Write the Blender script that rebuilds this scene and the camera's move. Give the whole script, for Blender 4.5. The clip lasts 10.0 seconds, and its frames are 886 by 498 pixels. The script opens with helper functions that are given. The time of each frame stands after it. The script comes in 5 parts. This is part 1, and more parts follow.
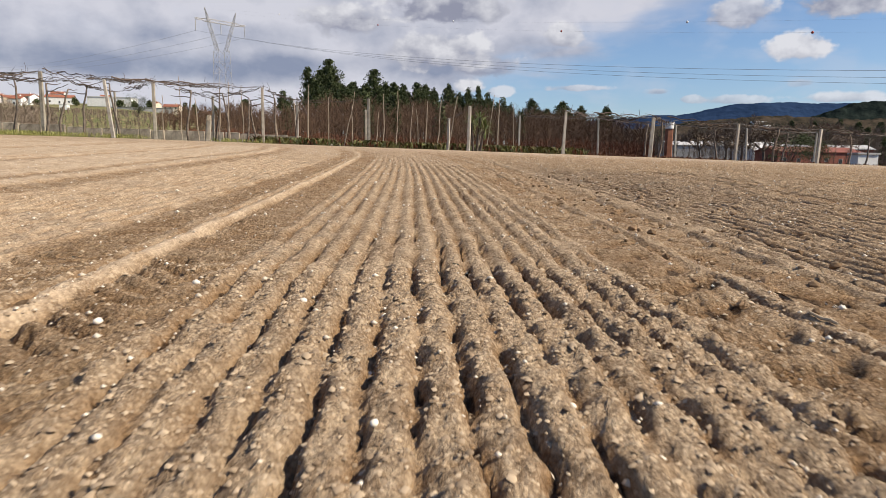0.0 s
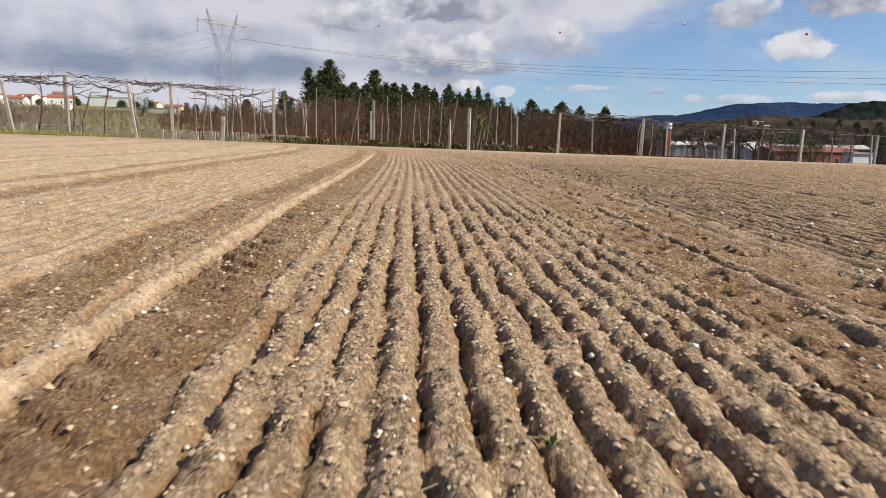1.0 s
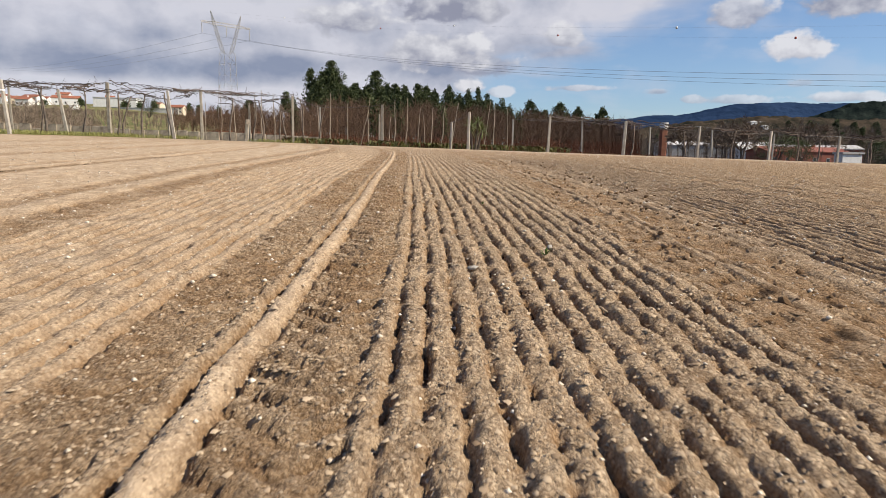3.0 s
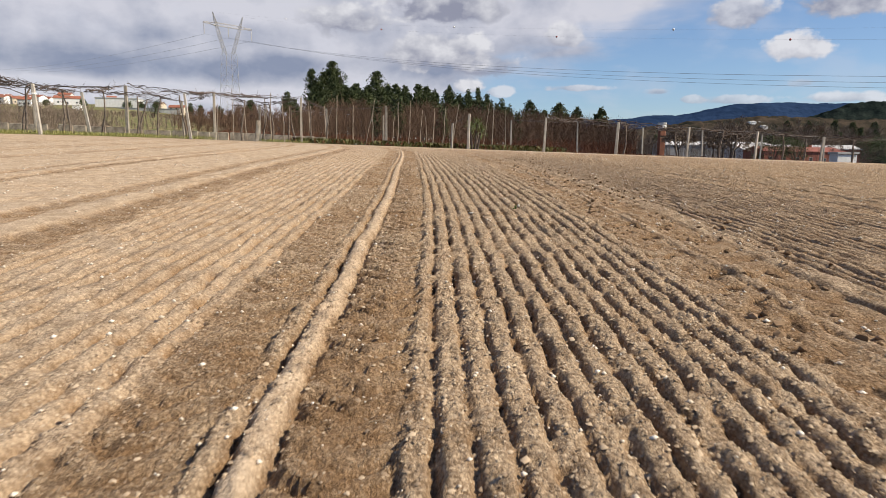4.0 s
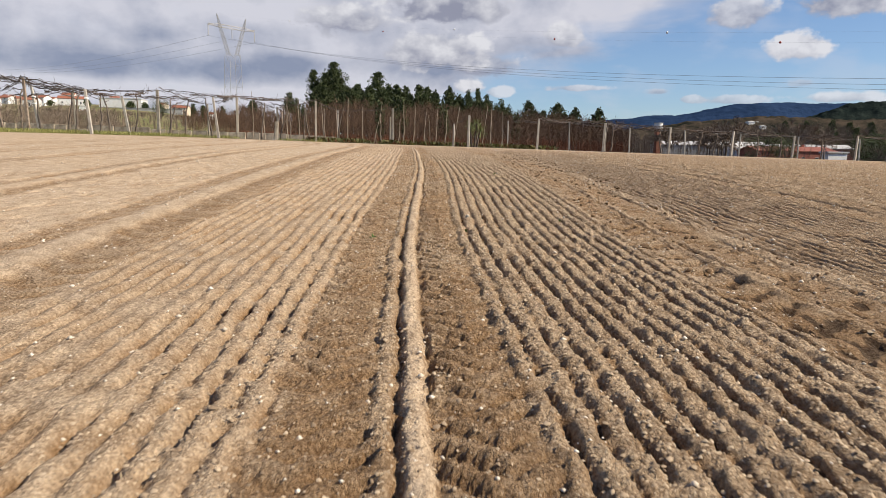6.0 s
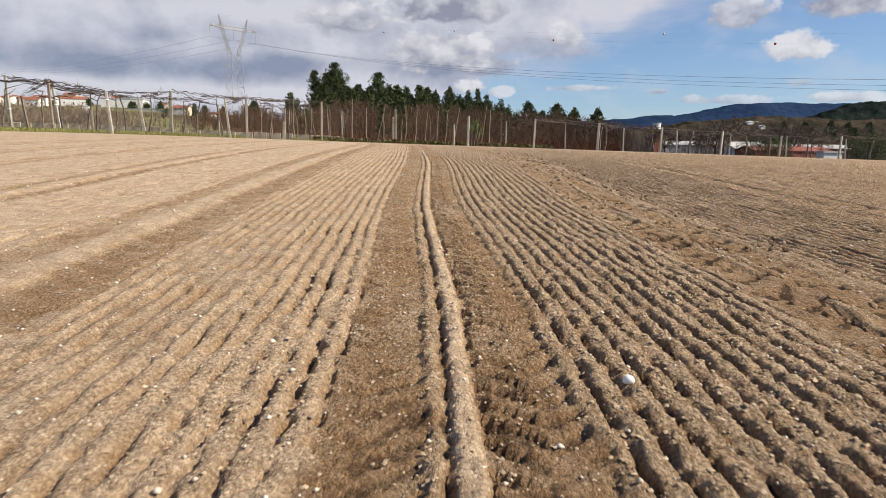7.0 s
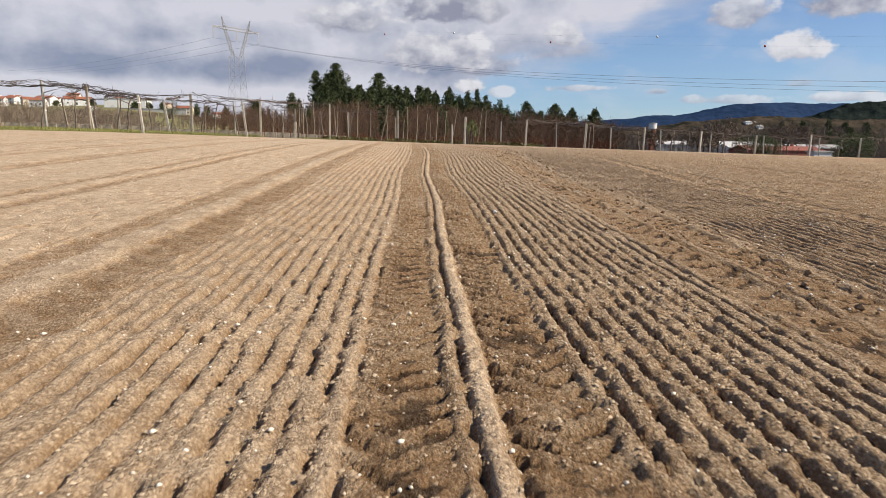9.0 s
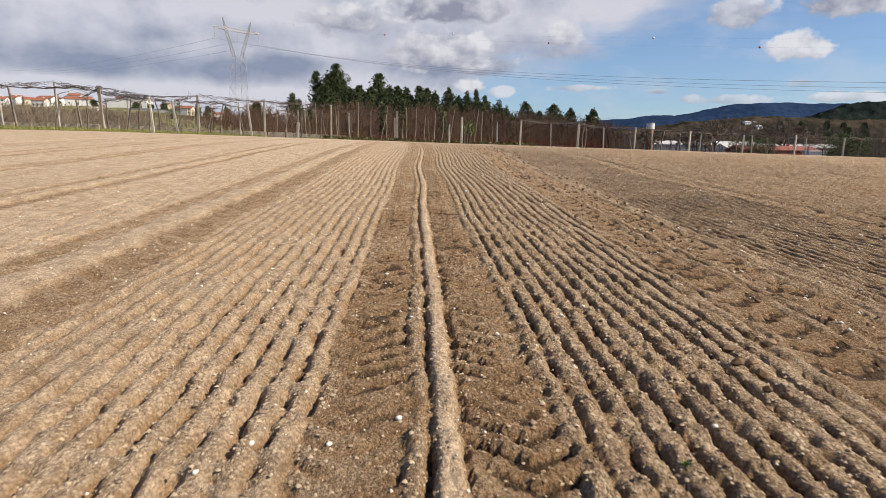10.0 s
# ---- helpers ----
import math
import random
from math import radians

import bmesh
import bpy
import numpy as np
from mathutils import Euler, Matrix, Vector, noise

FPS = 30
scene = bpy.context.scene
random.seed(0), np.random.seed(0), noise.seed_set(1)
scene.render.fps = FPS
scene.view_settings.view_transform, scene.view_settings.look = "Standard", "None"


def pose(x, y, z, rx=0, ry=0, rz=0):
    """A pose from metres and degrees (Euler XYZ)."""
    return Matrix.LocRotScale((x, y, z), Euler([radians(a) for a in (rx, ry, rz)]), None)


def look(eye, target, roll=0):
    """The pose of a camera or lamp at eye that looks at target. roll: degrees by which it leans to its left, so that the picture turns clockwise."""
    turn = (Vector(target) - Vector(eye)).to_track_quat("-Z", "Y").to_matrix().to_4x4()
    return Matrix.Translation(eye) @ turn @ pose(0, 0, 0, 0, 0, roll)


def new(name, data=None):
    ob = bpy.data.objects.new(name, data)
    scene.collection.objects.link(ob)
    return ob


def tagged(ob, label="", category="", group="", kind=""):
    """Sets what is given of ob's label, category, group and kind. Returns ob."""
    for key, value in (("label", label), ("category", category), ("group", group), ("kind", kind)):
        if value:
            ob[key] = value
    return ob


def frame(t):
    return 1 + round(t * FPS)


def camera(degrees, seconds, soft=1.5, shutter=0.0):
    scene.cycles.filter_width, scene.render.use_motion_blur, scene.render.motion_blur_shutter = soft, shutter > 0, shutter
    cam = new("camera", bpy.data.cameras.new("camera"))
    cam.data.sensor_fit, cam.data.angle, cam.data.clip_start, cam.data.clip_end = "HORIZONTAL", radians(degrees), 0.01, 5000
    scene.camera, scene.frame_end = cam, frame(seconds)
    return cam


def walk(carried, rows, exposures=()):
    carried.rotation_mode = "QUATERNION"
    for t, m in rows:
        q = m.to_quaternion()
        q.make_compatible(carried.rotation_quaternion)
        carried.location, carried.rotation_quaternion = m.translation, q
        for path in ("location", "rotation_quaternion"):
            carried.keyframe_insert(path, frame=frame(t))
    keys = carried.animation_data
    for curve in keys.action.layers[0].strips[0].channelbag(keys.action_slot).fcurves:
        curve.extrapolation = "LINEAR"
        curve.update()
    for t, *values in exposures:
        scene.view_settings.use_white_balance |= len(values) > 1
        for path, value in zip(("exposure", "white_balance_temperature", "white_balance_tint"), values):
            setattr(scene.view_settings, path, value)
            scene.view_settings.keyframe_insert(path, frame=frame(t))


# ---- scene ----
# ---------------- camera ----------------
cam = camera(70.0, 10.0, soft=0.8, shutter=0.10)
PATH = [(0.0, 0.0, 0.0, 0.617), (0.5, -0.048, -1.221, 0.566), (1.0, -0.093, -2.451, 0.53), (1.5, -0.136, -3.69, 0.503),
        (2.0, -0.179, -4.938, 0.479), (2.5, -0.224, -6.193, 0.456), (3.0, -0.271, -7.454, 0.43), (3.5, -0.32, -8.72, 0.398),
        (4.0, -0.372, -9.991, 0.36), (4.5, -0.425, -11.263, 0.315), (5.0, -0.478, -12.537, 0.263), (5.5, -0.528, -13.809, 0.206),
        (6.0, -0.574, -15.079, 0.144), (6.5, -0.611, -16.344, 0.081), (7.0, -0.635, -17.603, 0.017), (7.5, -0.643, -18.853, -0.046),
        (8.0, -0.63, -20.094, -0.105), (8.5, -0.59, -21.322, -0.161), (9.0, -0.52, -22.538, -0.213), (9.5, -0.413, -23.739, -0.265),
        (10.0, -0.266, -24.924, -0.321)]
walk(cam, [(t, pose(x, y, z, 81.868, -0.921, 0)) for t, x, y, z in PATH])

# ---------------- sun, sky and exposure ----------------
scene.view_settings.exposure = 0.34
SUN_ELEV, SUN_AZ = 41.0, 107.0                    # degrees; azimuth clockwise from +y
sun_dir = Vector((math.sin(radians(SUN_AZ)) * math.cos(radians(SUN_ELEV)), math.cos(radians(SUN_AZ)) * math.cos(radians(SUN_ELEV)), math.sin(radians(SUN_ELEV))))
sun = new("sun", bpy.data.lights.new("sun", "SUN"))
sun.data.energy, sun.data.angle, sun.data.color = 5.0, radians(0.55), (1.0, 0.89, 0.72)
sun.matrix_world = look(sun_dir * 100, (0, 0, 0))

world = bpy.data.worlds.new("sky")
scene.world = world
world.use_nodes = True


class Nodes:
    """Short hand for wiring a node tree."""

    def __init__(self, tree):
        self.t = tree

    def add(self, kind, ins=None, **props):
        n = self.t.nodes.new(kind)
        for k, v in props.items():
            setattr(n, k, v)
        for k, v in (ins or {}).items():
            self.feed(n.inputs[k], v)
        return n

    def feed(self, socket, v):
        if isinstance(v, bpy.types.NodeSocket):
            self.t.links.new(v, socket)
        else:
            socket.default_value = v

    def math(self, op, a, b=0.0, c=0.0, clamp=False):
        n = self.t.nodes.new("ShaderNodeMath")
        n.operation, n.use_clamp = op, clamp
        for i, v in enumerate((a, b, c)):
            self.feed(n.inputs[i], v)
        return n.outputs[0]

    def step(self, v, lo, hi, a=0.0, b=1.0):
        n = self.add("ShaderNodeMapRange", {"Value": v, "From Min": lo, "From Max": hi, "To Min": a, "To Max": b}, interpolation_type="SMOOTHSTEP")
        return n.outputs["Result"]

    def mix(self, fac, a, b, blend="MIX"):
        n = self.t.nodes.new("ShaderNodeMix")
        n.data_type, n.blend_type = "RGBA", blend
        for i, v in ((0, fac), (6, a), (7, b)):
            if isinstance(v, tuple) and len(v) == 3:
                v = (*v, 1)
            self.feed(n.inputs[i], v)
        return n.outputs[2]

    def noise(self, vec, scale, detail=4.0, rough=0.55, dist=0.0):
        n = self.add("ShaderNodeTexNoise", {"Scale": scale, "Detail": detail, "Roughness": rough, "Distortion": dist})
        if vec is not None:
            self.t.links.new(vec, n.inputs["Vector"])
        return n.outputs["Fac"]


def make_sky():
    t = world.node_tree
    t.nodes.clear()
    n = Nodes(t)
    sky = n.add("ShaderNodeTexSky", sky_type="NISHITA", sun_disc=False, sun_elevation=radians(SUN_ELEV), sun_rotation=radians(SUN_AZ))
    sky.altitude, sky.air_density, sky.dust_density, sky.ozone_density = 200, 1.0, 0.6, 1.4
    co = n.add("ShaderNodeTexCoord").outputs["Generated"]
    xyz = n.add("ShaderNodeSeparateXYZ", {0: co})
    az = n.math("ARCTAN2", xyz.outputs[0], xyz.outputs[1])
    el = n.math("ARCSINE", xyz.outputs[2])
    flat = n.add("ShaderNodeCombineXYZ", {0: az, 1: n.math("MULTIPLY", el, 1.35), 2: 0.0}).outputs[0]
    heap = n.noise(flat, 10.0, 6.0, 0.5, 0.0)
    puff = n.noise(flat, 26.0, 6.0, 0.52, 0.0)
    wisp = n.noise(n.add("ShaderNodeCombineXYZ", {0: az, 1: n.math("MULTIPLY", el, 3.2), 2: 4.0}).outputs[0], 7.0, 4.0, 0.5, 0.3)

    def blob(a, e, w, h, k):
        """A soft patch of the sky: bearing, height, half width, half height, strength."""
        u = n.math("POWER", n.math("DIVIDE", n.math("SUBTRACT", az, a), w), 2.0)
        v = n.math("POWER", n.math("DIVIDE", n.math("SUBTRACT", el, e), h), 2.0)
        return n.math("MULTIPLY", n.math("EXPONENT", n.math("MULTIPLY", n.math("ADD", u, v), -1.0)), k)

    def total(rows):
        s = None
        for r in rows:
            one = blob(*r)
            s = one if s is None else n.math("ADD", s, one)
        return s

    # a high sheet of cloud ahead and to the left, with blue-grey and pale stretches
    edge = n.math("ADD", n.math("MULTIPLY_ADD", el, -3.1, az), n.math("MULTIPLY_ADD", wisp, 0.5, -0.25))
    bank = n.math("MULTIPLY", n.step(edge, -0.42, -0.22, 1.0, 0.0), n.math("MULTIPLY", n.step(az, -1.5, -0.8), n.step(el, 0.75, 0.40)))
    gloom = total(((-0.52, 0.118, 0.17, 0.020, 0.75), (-0.34, 0.124, 0.10, 0.018, 0.7), (-0.22, 0.138, 0.06, 0.012, 0.6), (-0.47, 0.162, 0.16, 0.022, 0.32), (0.05, 0.155, 0.10, 0.04, 0.30), (0.20, 0.162, 0.07, 0.018, 0.30), (-0.28, 0.176, 0.06, 0.016, 0.3), (-0.04, 0.136, 0.07, 0.020, 0.75)))
    gleam = total(((-0.42, 0.088, 0.30, 0.014, 0.55), (-0.12, 0.085, 0.10, 0.012, 0.4), (-0.27, 0.205, 0.09, 0.02, 0.4), (-0.58, 0.20, 0.12, 0.03, 0.2), (0.20, 0.21, 0.14, 0.03, 0.25)))
    veil = n.math("ADD", n.math("SUBTRACT", gloom, gleam), n.math("ADD", n.math("MULTIPLY_ADD", heap, 2.0, -0.80), n.math("MULTIPLY_ADD", puff, 0.9, -0.45)), clamp=True)
    LIT, DULL = (6.6, 6.6, 7.3), (2.65, 3.05, 4.2)
    blue = n.mix(1.0, sky.outputs[0], (0.95, 1.06, 1.25), "MULTIPLY")
    out = n.mix(n.math("MULTIPLY", bank, n.step(heap, 0.15, 0.5, 0.86, 0.97)), blue, n.mix(veil, LIT, DULL))
    # thin scraps of cloud in the open sky
    thin = n.math("MULTIPLY", n.step(n.math("ADD", wisp, n.math("MULTIPLY", puff, 0.3)), 0.62, 0.86), 0.22)
    out = n.mix(thin, out, LIT)

    def cumulus(under, a, e, w, h, grey, dense=0.95):
        """One heap of cloud with a ragged edge, bright on its sunny upper right and grey below."""
        du = n.math("DIVIDE", n.math("SUBTRACT", az, a), w)
        dv = n.math("DIVIDE", n.math("SUBTRACT", el, e), h)
        low = n.math("MULTIPLY", n.math("MINIMUM", dv, 0.0), 0.35)
        r = n.math("SQRT", n.math("ADD", n.math("POWER", du, 2.0), n.math("POWER", n.math("ADD", dv, low), 2.0)))
        r = n.math("ADD", r, n.math("ADD", n.math("MULTIPLY_ADD", heap, 1.6, -0.80), n.math("MULTIPLY_ADD", puff, 2.3, -1.15)))
        lit = n.math("ADD", n.math("MULTIPLY", dv, 0.34), n.math("MULTIPLY", du, 0.16))
        lit = n.math("ADD", lit, n.math("ADD", n.math("MULTIPLY_ADD", puff, -2.4, 1.2), n.math("MULTIPLY_ADD", heap, -1.0, 0.5)))
        shade = n.math("SUBTRACT", grey, lit, clamp=True)
        return n.mix(n.step(r, 0.66, 1.14, dense, 0.0), under, n.mix(shade, (7.6, 7.6, 8.0), (2.8, 2.95, 3.85)))

    for row in ((0.063, 0.140, 0.052, 0.020, 0.80, 0.7), (-0.010, 0.158, 0.082, 0.032, 0.52), (0.010, 0.220, 0.090, 0.026, 0.85), (-0.141, 0.199, 0.068, 0.030, 0.52), (0.181, 0.181, 0.029, 0.021, 0.5, 0.85), (0.426, 0.203, 0.045, 0.024, 0.55, 0.85),
                (0.555, 0.206, 0.075, 0.021, 0.62), (0.500, 0.154, 0.039, 0.022, 0.25), (0.205, 0.108, 0.045, 0.006, 0.4, 0.7), (0.321, 0.101, 0.018, 0.006, 0.45, 0.6), (0.367, 0.090, 0.020, 0.007, 0.5, 0.6), (0.425, 0.088, 0.042, 0.008, 0.4, 0.6),
                (0.557, 0.087, 0.050, 0.009, 0.25, 0.75), (0.040, 0.110, 0.026, 0.013, 0.2), (0.085, 0.102, 0.020, 0.008, 0.3, 0.7), (0.505, 0.108, 0.016, 0.006, 0.5, 0.4)):
        out = cumulus(out, *row)
    bg = n.add("ShaderNodeBackground", {"Color": out, "Strength": 0.078})
    t.links.new(bg.outputs[0], n.add("ShaderNodeOutputWorld").inputs[0])


make_sky()


# ---------------- materials ----------------
def material(name, rough=0.9, metal=0.0, spec=0.3):
    m = bpy.data.materials.new(name)
    m.use_nodes = True
    n = Nodes(m.node_tree)
    bsdf = m.node_tree.nodes["Principled BSDF"]
    bsdf.inputs["Roughness"].default_value = rough
    bsdf.inputs["Metallic"].default_value = metal
    bsdf.inputs["Specular IOR Level"].default_value = spec
    return m, n, bsdf


def bump(n, bsdf, height, strength, distance):
    b = n.add("ShaderNodeBump", {"Height": height, "Strength": strength, "Distance": distance})
    n.t.links.new(b.outputs[0], bsdf.inputs["Normal"])


def mottled(name, dark, light, scale, rough=0.9, fine=6.0, relief=0.3, dist=0.01, metal=0.0, spec=0.3, vary=0.25):
    """A surface that varies at two scales between two colours, and a little from thing to thing."""
    m, n, bsdf = material(name, rough, metal, spec)
    co = n.add("ShaderNodeTexCoord").outputs["Object"]
    a, b = n.noise(co, scale, 5), n.noise(co, scale * fine, 4)
    f = n.math("ADD", n.math("MULTIPLY", a, 0.6), n.math("MULTIPLY", b, 0.4))
    col = n.mix(n.step(f, 0.32, 0.68), dark, light)
    rnd = n.add("ShaderNodeObjectInfo").outputs["Random"]
    hsv = n.add("ShaderNodeHueSaturation", {"Color": col, "Value": n.math("MULTIPLY_ADD", rnd, vary, 1 - vary / 2)})
    n.t.links.new(hsv.outputs[0], bsdf.inputs["Base Color"])
    bump(n, bsdf, f, relief, dist)
    return m


def islands(name, dark, light, rough=0.8, spec=0.2, through_light=0.0):
    """Leaves, pebbles, twigs: each piece of the mesh has its own tone."""
    m, n, bsdf = material(name, rough, 0.0, spec)
    geo = n.add("ShaderNodeNewGeometry").outputs["Random Per Island"]
    co = n.add("ShaderNodeTexCoord").outputs["Object"]
    f = n.math("ADD", n.math("MULTIPLY", geo, 0.75), n.math("MULTIPLY", n.noise(co, 1.3, 3), 0.25))
    col = n.mix(f, dark, light)
    n.t.links.new(col, bsdf.inputs["Base Color"])
    return m


def soil_material():
    m, n, bsdf = material("soil", 0.97, 0.0, 0.12)
    co = n.add("ShaderNodeTexCoord").outputs["Object"]
    damp_shade = n.add("ShaderNodeAttribute", attribute_name="damp_shade").outputs["Fac"]
    crust = n.add("ShaderNodeAttribute", attribute_name="crust").outputs["Fac"]
    weed = n.add("ShaderNodeAttribute", attribute_name="weed").outputs["Fac"]
    litter = n.add("ShaderNodeAttribute", attribute_name="litter").outputs["Fac"]
    big, mid, fine = n.noise(co, 0.35, 4), n.noise(co, 6.0, 5), n.noise(co, 60.0, 6, 0.72)
    grit = n.noise(co, 210.0, 4, 0.75)
    mixed = n.math("ADD", n.math("MULTIPLY", mid, 0.45), n.math("MULTIPLY", fine, 0.55))
    dry = n.mix(n.step(mixed, 0.40, 0.59), (0.325, 0.210, 0.116), (0.66, 0.478, 0.298))
    pale = n.mix(n.step(mixed, 0.36, 0.60), (0.375, 0.275, 0.182), (0.575, 0.445, 0.315))
    col = n.mix(n.math("MULTIPLY", crust, n.step(big, 0.3, 0.55, 0.75, 1.0)), dry, pale)
    wet_dark = n.mix(n.step(fine, 0.36, 0.62), (0.185, 0.099, 0.043), (0.39, 0.232, 0.114))
    # Strongest mask values go near-black, painting shade into the furrow bottoms.
    wet_dark = n.mix(n.step(damp_shade, 0.90, 1.0), wet_dark, (0.055, 0.030, 0.016))
    col = n.mix(n.math("MULTIPLY", damp_shade, n.step(mixed, 0.42, 0.64, 1.0, 0.8)), col, wet_dark)
    # Pale specks on high grit; low pits darkened as painted shade.
    col = n.mix(n.math("MULTIPLY", n.step(grit, 0.57, 0.66), n.math("MULTIPLY_ADD", damp_shade, -0.45, 0.6)), col, (0.72, 0.58, 0.43))
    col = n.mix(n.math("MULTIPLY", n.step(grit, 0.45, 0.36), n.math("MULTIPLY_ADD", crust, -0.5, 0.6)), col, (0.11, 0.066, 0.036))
    # dry crumbs of two sizes, each its own tone, with gap shade painted between
    dark_amount = n.math("MULTIPLY", n.math("MULTIPLY_ADD", crust, -0.85, 1.0), n.math("MULTIPLY_ADD", damp_shade, -0.6, 0.75))
    for size, part_of in ((95.0, 0.8), (42.0, 0.45)):
        cell = n.add("ShaderNodeTexVoronoi", {"Vector": co, "Scale": size, "Randomness": 1.0}, feature="F1")
        tone = n.add("ShaderNodeSeparateColor", {0: cell.outputs["Color"]}).outputs[0]
        core = n.step(cell.outputs["Distance"], 0.62, 0.30)
        col = n.mix(n.math("MULTIPLY", n.math("MULTIPLY", n.step(tone, 0.62, 0.9), core), n.math("MULTIPLY", n.math("MULTIPLY_ADD", crust, -0.6 * part_of, part_of), n.math("MULTIPLY_ADD", damp_shade, -0.75, 0.9))), col, (0.745, 0.58, 0.40))
        col = n.mix(n.math("MULTIPLY", n.step(tone, 0.34, 0.08), n.math("MULTIPLY", dark_amount, part_of)), col, (0.105, 0.062, 0.034))
        # Cell borders darkened: crumb shade put into the colour.
        col = n.mix(n.math("MULTIPLY", n.step(cell.outputs["Distance"], 0.50, 0.75), n.math("MULTIPLY", dark_amount, part_of)), col, (0.12, 0.072, 0.040))
    turf = n.mix(n.step(mid, 0.35, 0.65), (0.075, 0.095, 0.028), (0.17, 0.18, 0.065))
    col = n.mix(n.math("MULTIPLY", weed, n.step(n.noise(co, 1.1, 5), 0.36, 0.52)), col, turf)
    col = n.mix(litter, col, n.mix(n.step(mid, 0.3, 0.7), (0.035, 0.022, 0.014), (0.11, 0.07, 0.042)))
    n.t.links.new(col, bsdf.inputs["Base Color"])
    clod = n.add("ShaderNodeTexVoronoi", {"Vector": co, "Scale": 55.0, "Randomness": 1.0}, feature="F1").outputs["Distance"]
    crumb = n.add("ShaderNodeTexVoronoi", {"Vector": co, "Scale": 130.0, "Randomness": 1.0}, feature="F1").outputs["Distance"]
    h = n.math("ADD", n.math("MULTIPLY", fine, 1.0), n.math("ADD", n.math("MULTIPLY", grit, 0.8), n.math("ADD", n.math("MULTIPLY", clod, -0.8), n.math("MULTIPLY", crumb, -0.4))))
    bump(n, bsdf, h, n.math("MULTIPLY_ADD", crust, -0.55, 0.95), 0.032)
    return m


SOIL = soil_material()
CLOD = islands("clod_soil", (0.17, 0.112, 0.068), (0.60, 0.465, 0.320), 0.95, 0.1)
DARKCLOD = islands("damp_clod_soil", (0.11, 0.066, 0.035), (0.32, 0.215, 0.130), 0.95, 0.1)
QUARTZ = islands("pale_quartz", (0.50, 0.40, 0.29), (0.86, 0.78, 0.66), 0.6, 0.4)
STRAW = islands("dry_straw", (0.30, 0.22, 0.13), (0.55, 0.44, 0.30), 0.8, 0.2)
ROCK = mottled("grey_rock", (0.22, 0.20, 0.17), (0.48, 0.44, 0.38), 30, 0.85, 5, 0.5, 0.004)
GRANITE = mottled("granite_post", (0.20, 0.17, 0.135), (0.40, 0.355, 0.29), 3.0, 0.9, 9, 0.5, 0.02)
CONCRETE = mottled("concrete_post", (0.27, 0.24, 0.20), (0.47, 0.43, 0.37), 2.0, 0.88, 12, 0.3, 0.01)
WOOD = mottled("weathered_wood", (0.14, 0.10, 0.07), (0.36, 0.285, 0.22), 4.0, 0.9, 8, 0.4, 0.01)
BARK = mottled("vine_bark", (0.07, 0.053, 0.043), (0.24, 0.19, 0.15), 6.0, 0.95, 6, 0.5, 0.01)
CANE = islands("vine_cane", (0.038, 0.028, 0.024), (0.15, 0.112, 0.090), 0.85)
CABLE = mottled("aluminium_cable", (0.20, 0.215, 0.24), (0.32, 0.33, 0.36), 0.4, 0.5, 4, 0.0, 0.001, 0.4)
WIRE = mottled("wire", (0.10, 0.10, 0.10), (0.22, 0.22, 0.22), 5, 0.5, 4, 0.0, 0.001, 0.8)
TIE = mottled("white_tie", (0.72, 0.71, 0.68), (0.85, 0.84, 0.82), 5, 0.6)
SLAB = mottled("granite_slab", (0.17, 0.135, 0.10), (0.46, 0.39, 0.30), 1.6, 0.92, 9, 0.6, 0.03)
GRASS = islands("grass", (0.13, 0.145, 0.035), (0.36, 0.34, 0.12), 0.7)
SPROUT = islands("green_sprout_leaves", (0.05, 0.085, 0.018), (0.15, 0.21, 0.055), 0.65)
WEED = islands("weed_leaves", (0.022, 0.026, 0.010), (0.21, 0.21, 0.075), 0.7)
STAKEWOOD = mottled("pale_stake_wood", (0.20, 0.155, 0.11), (0.46, 0.375, 0.29), 4.0, 0.9, 8, 0.4, 0.01)
LEAF = islands("evergreen_leaves", (0.017, 0.026, 0.011), (0.112, 0.132, 0.052), 0.75)
PALM = islands("sword_leaves", (0.05, 0.08, 0.02), (0.20, 0.22, 0.08), 0.6)
TRUNK = mottled("tree_bark", (0.05, 0.04, 0.032), (0.16, 0.13, 0.105), 1.0, 0.95)
TWIG = islands("bare_twigs", (0.045, 0.027, 0.017), (0.190, 0.116, 0.072), 0.9)
DARKTWIG = islands("dark_twigs", (0.030, 0.020, 0.013), (0.125, 0.078, 0.050), 0.9)
GREYTWIG = islands("grey_twigs", (0.085, 0.064, 0.048), (0.28, 0.215, 0.160), 0.9)
BRACKEN = islands("dead_bracken", (0.07, 0.03, 0.018), (0.20, 0.085, 0.045), 0.9)
PLASTER = mottled("white_plaster", (0.68, 0.67, 0.64), (0.82, 0.81, 0.79), 0.6, 0.85, 8, 0.1, 0.01)
CREAM = mottled("cream_plaster", (0.55, 0.45, 0.33), (0.68, 0.58, 0.45), 0.6, 0.85, 8, 0.1, 0.01)
TERRACOTTA = mottled("terracotta_tiles", (0.20, 0.072, 0.045), (0.34, 0.135, 0.080), 0.8, 0.85, 7, 0.3, 0.03)
BRICK = mottled("orange_brick", (0.20, 0.078, 0.045), (0.32, 0.14, 0.085), 0.5, 0.9, 9, 0.3, 0.02)
REDPAINT = mottled("red_cladding", (0.22, 0.07, 0.048), (0.33, 0.12, 0.08), 0.5, 0.7)
SHEET = mottled("pale_sheet_roof", (0.36, 0.35, 0.34), (0.60, 0.585, 0.56), 0.4, 0.6)
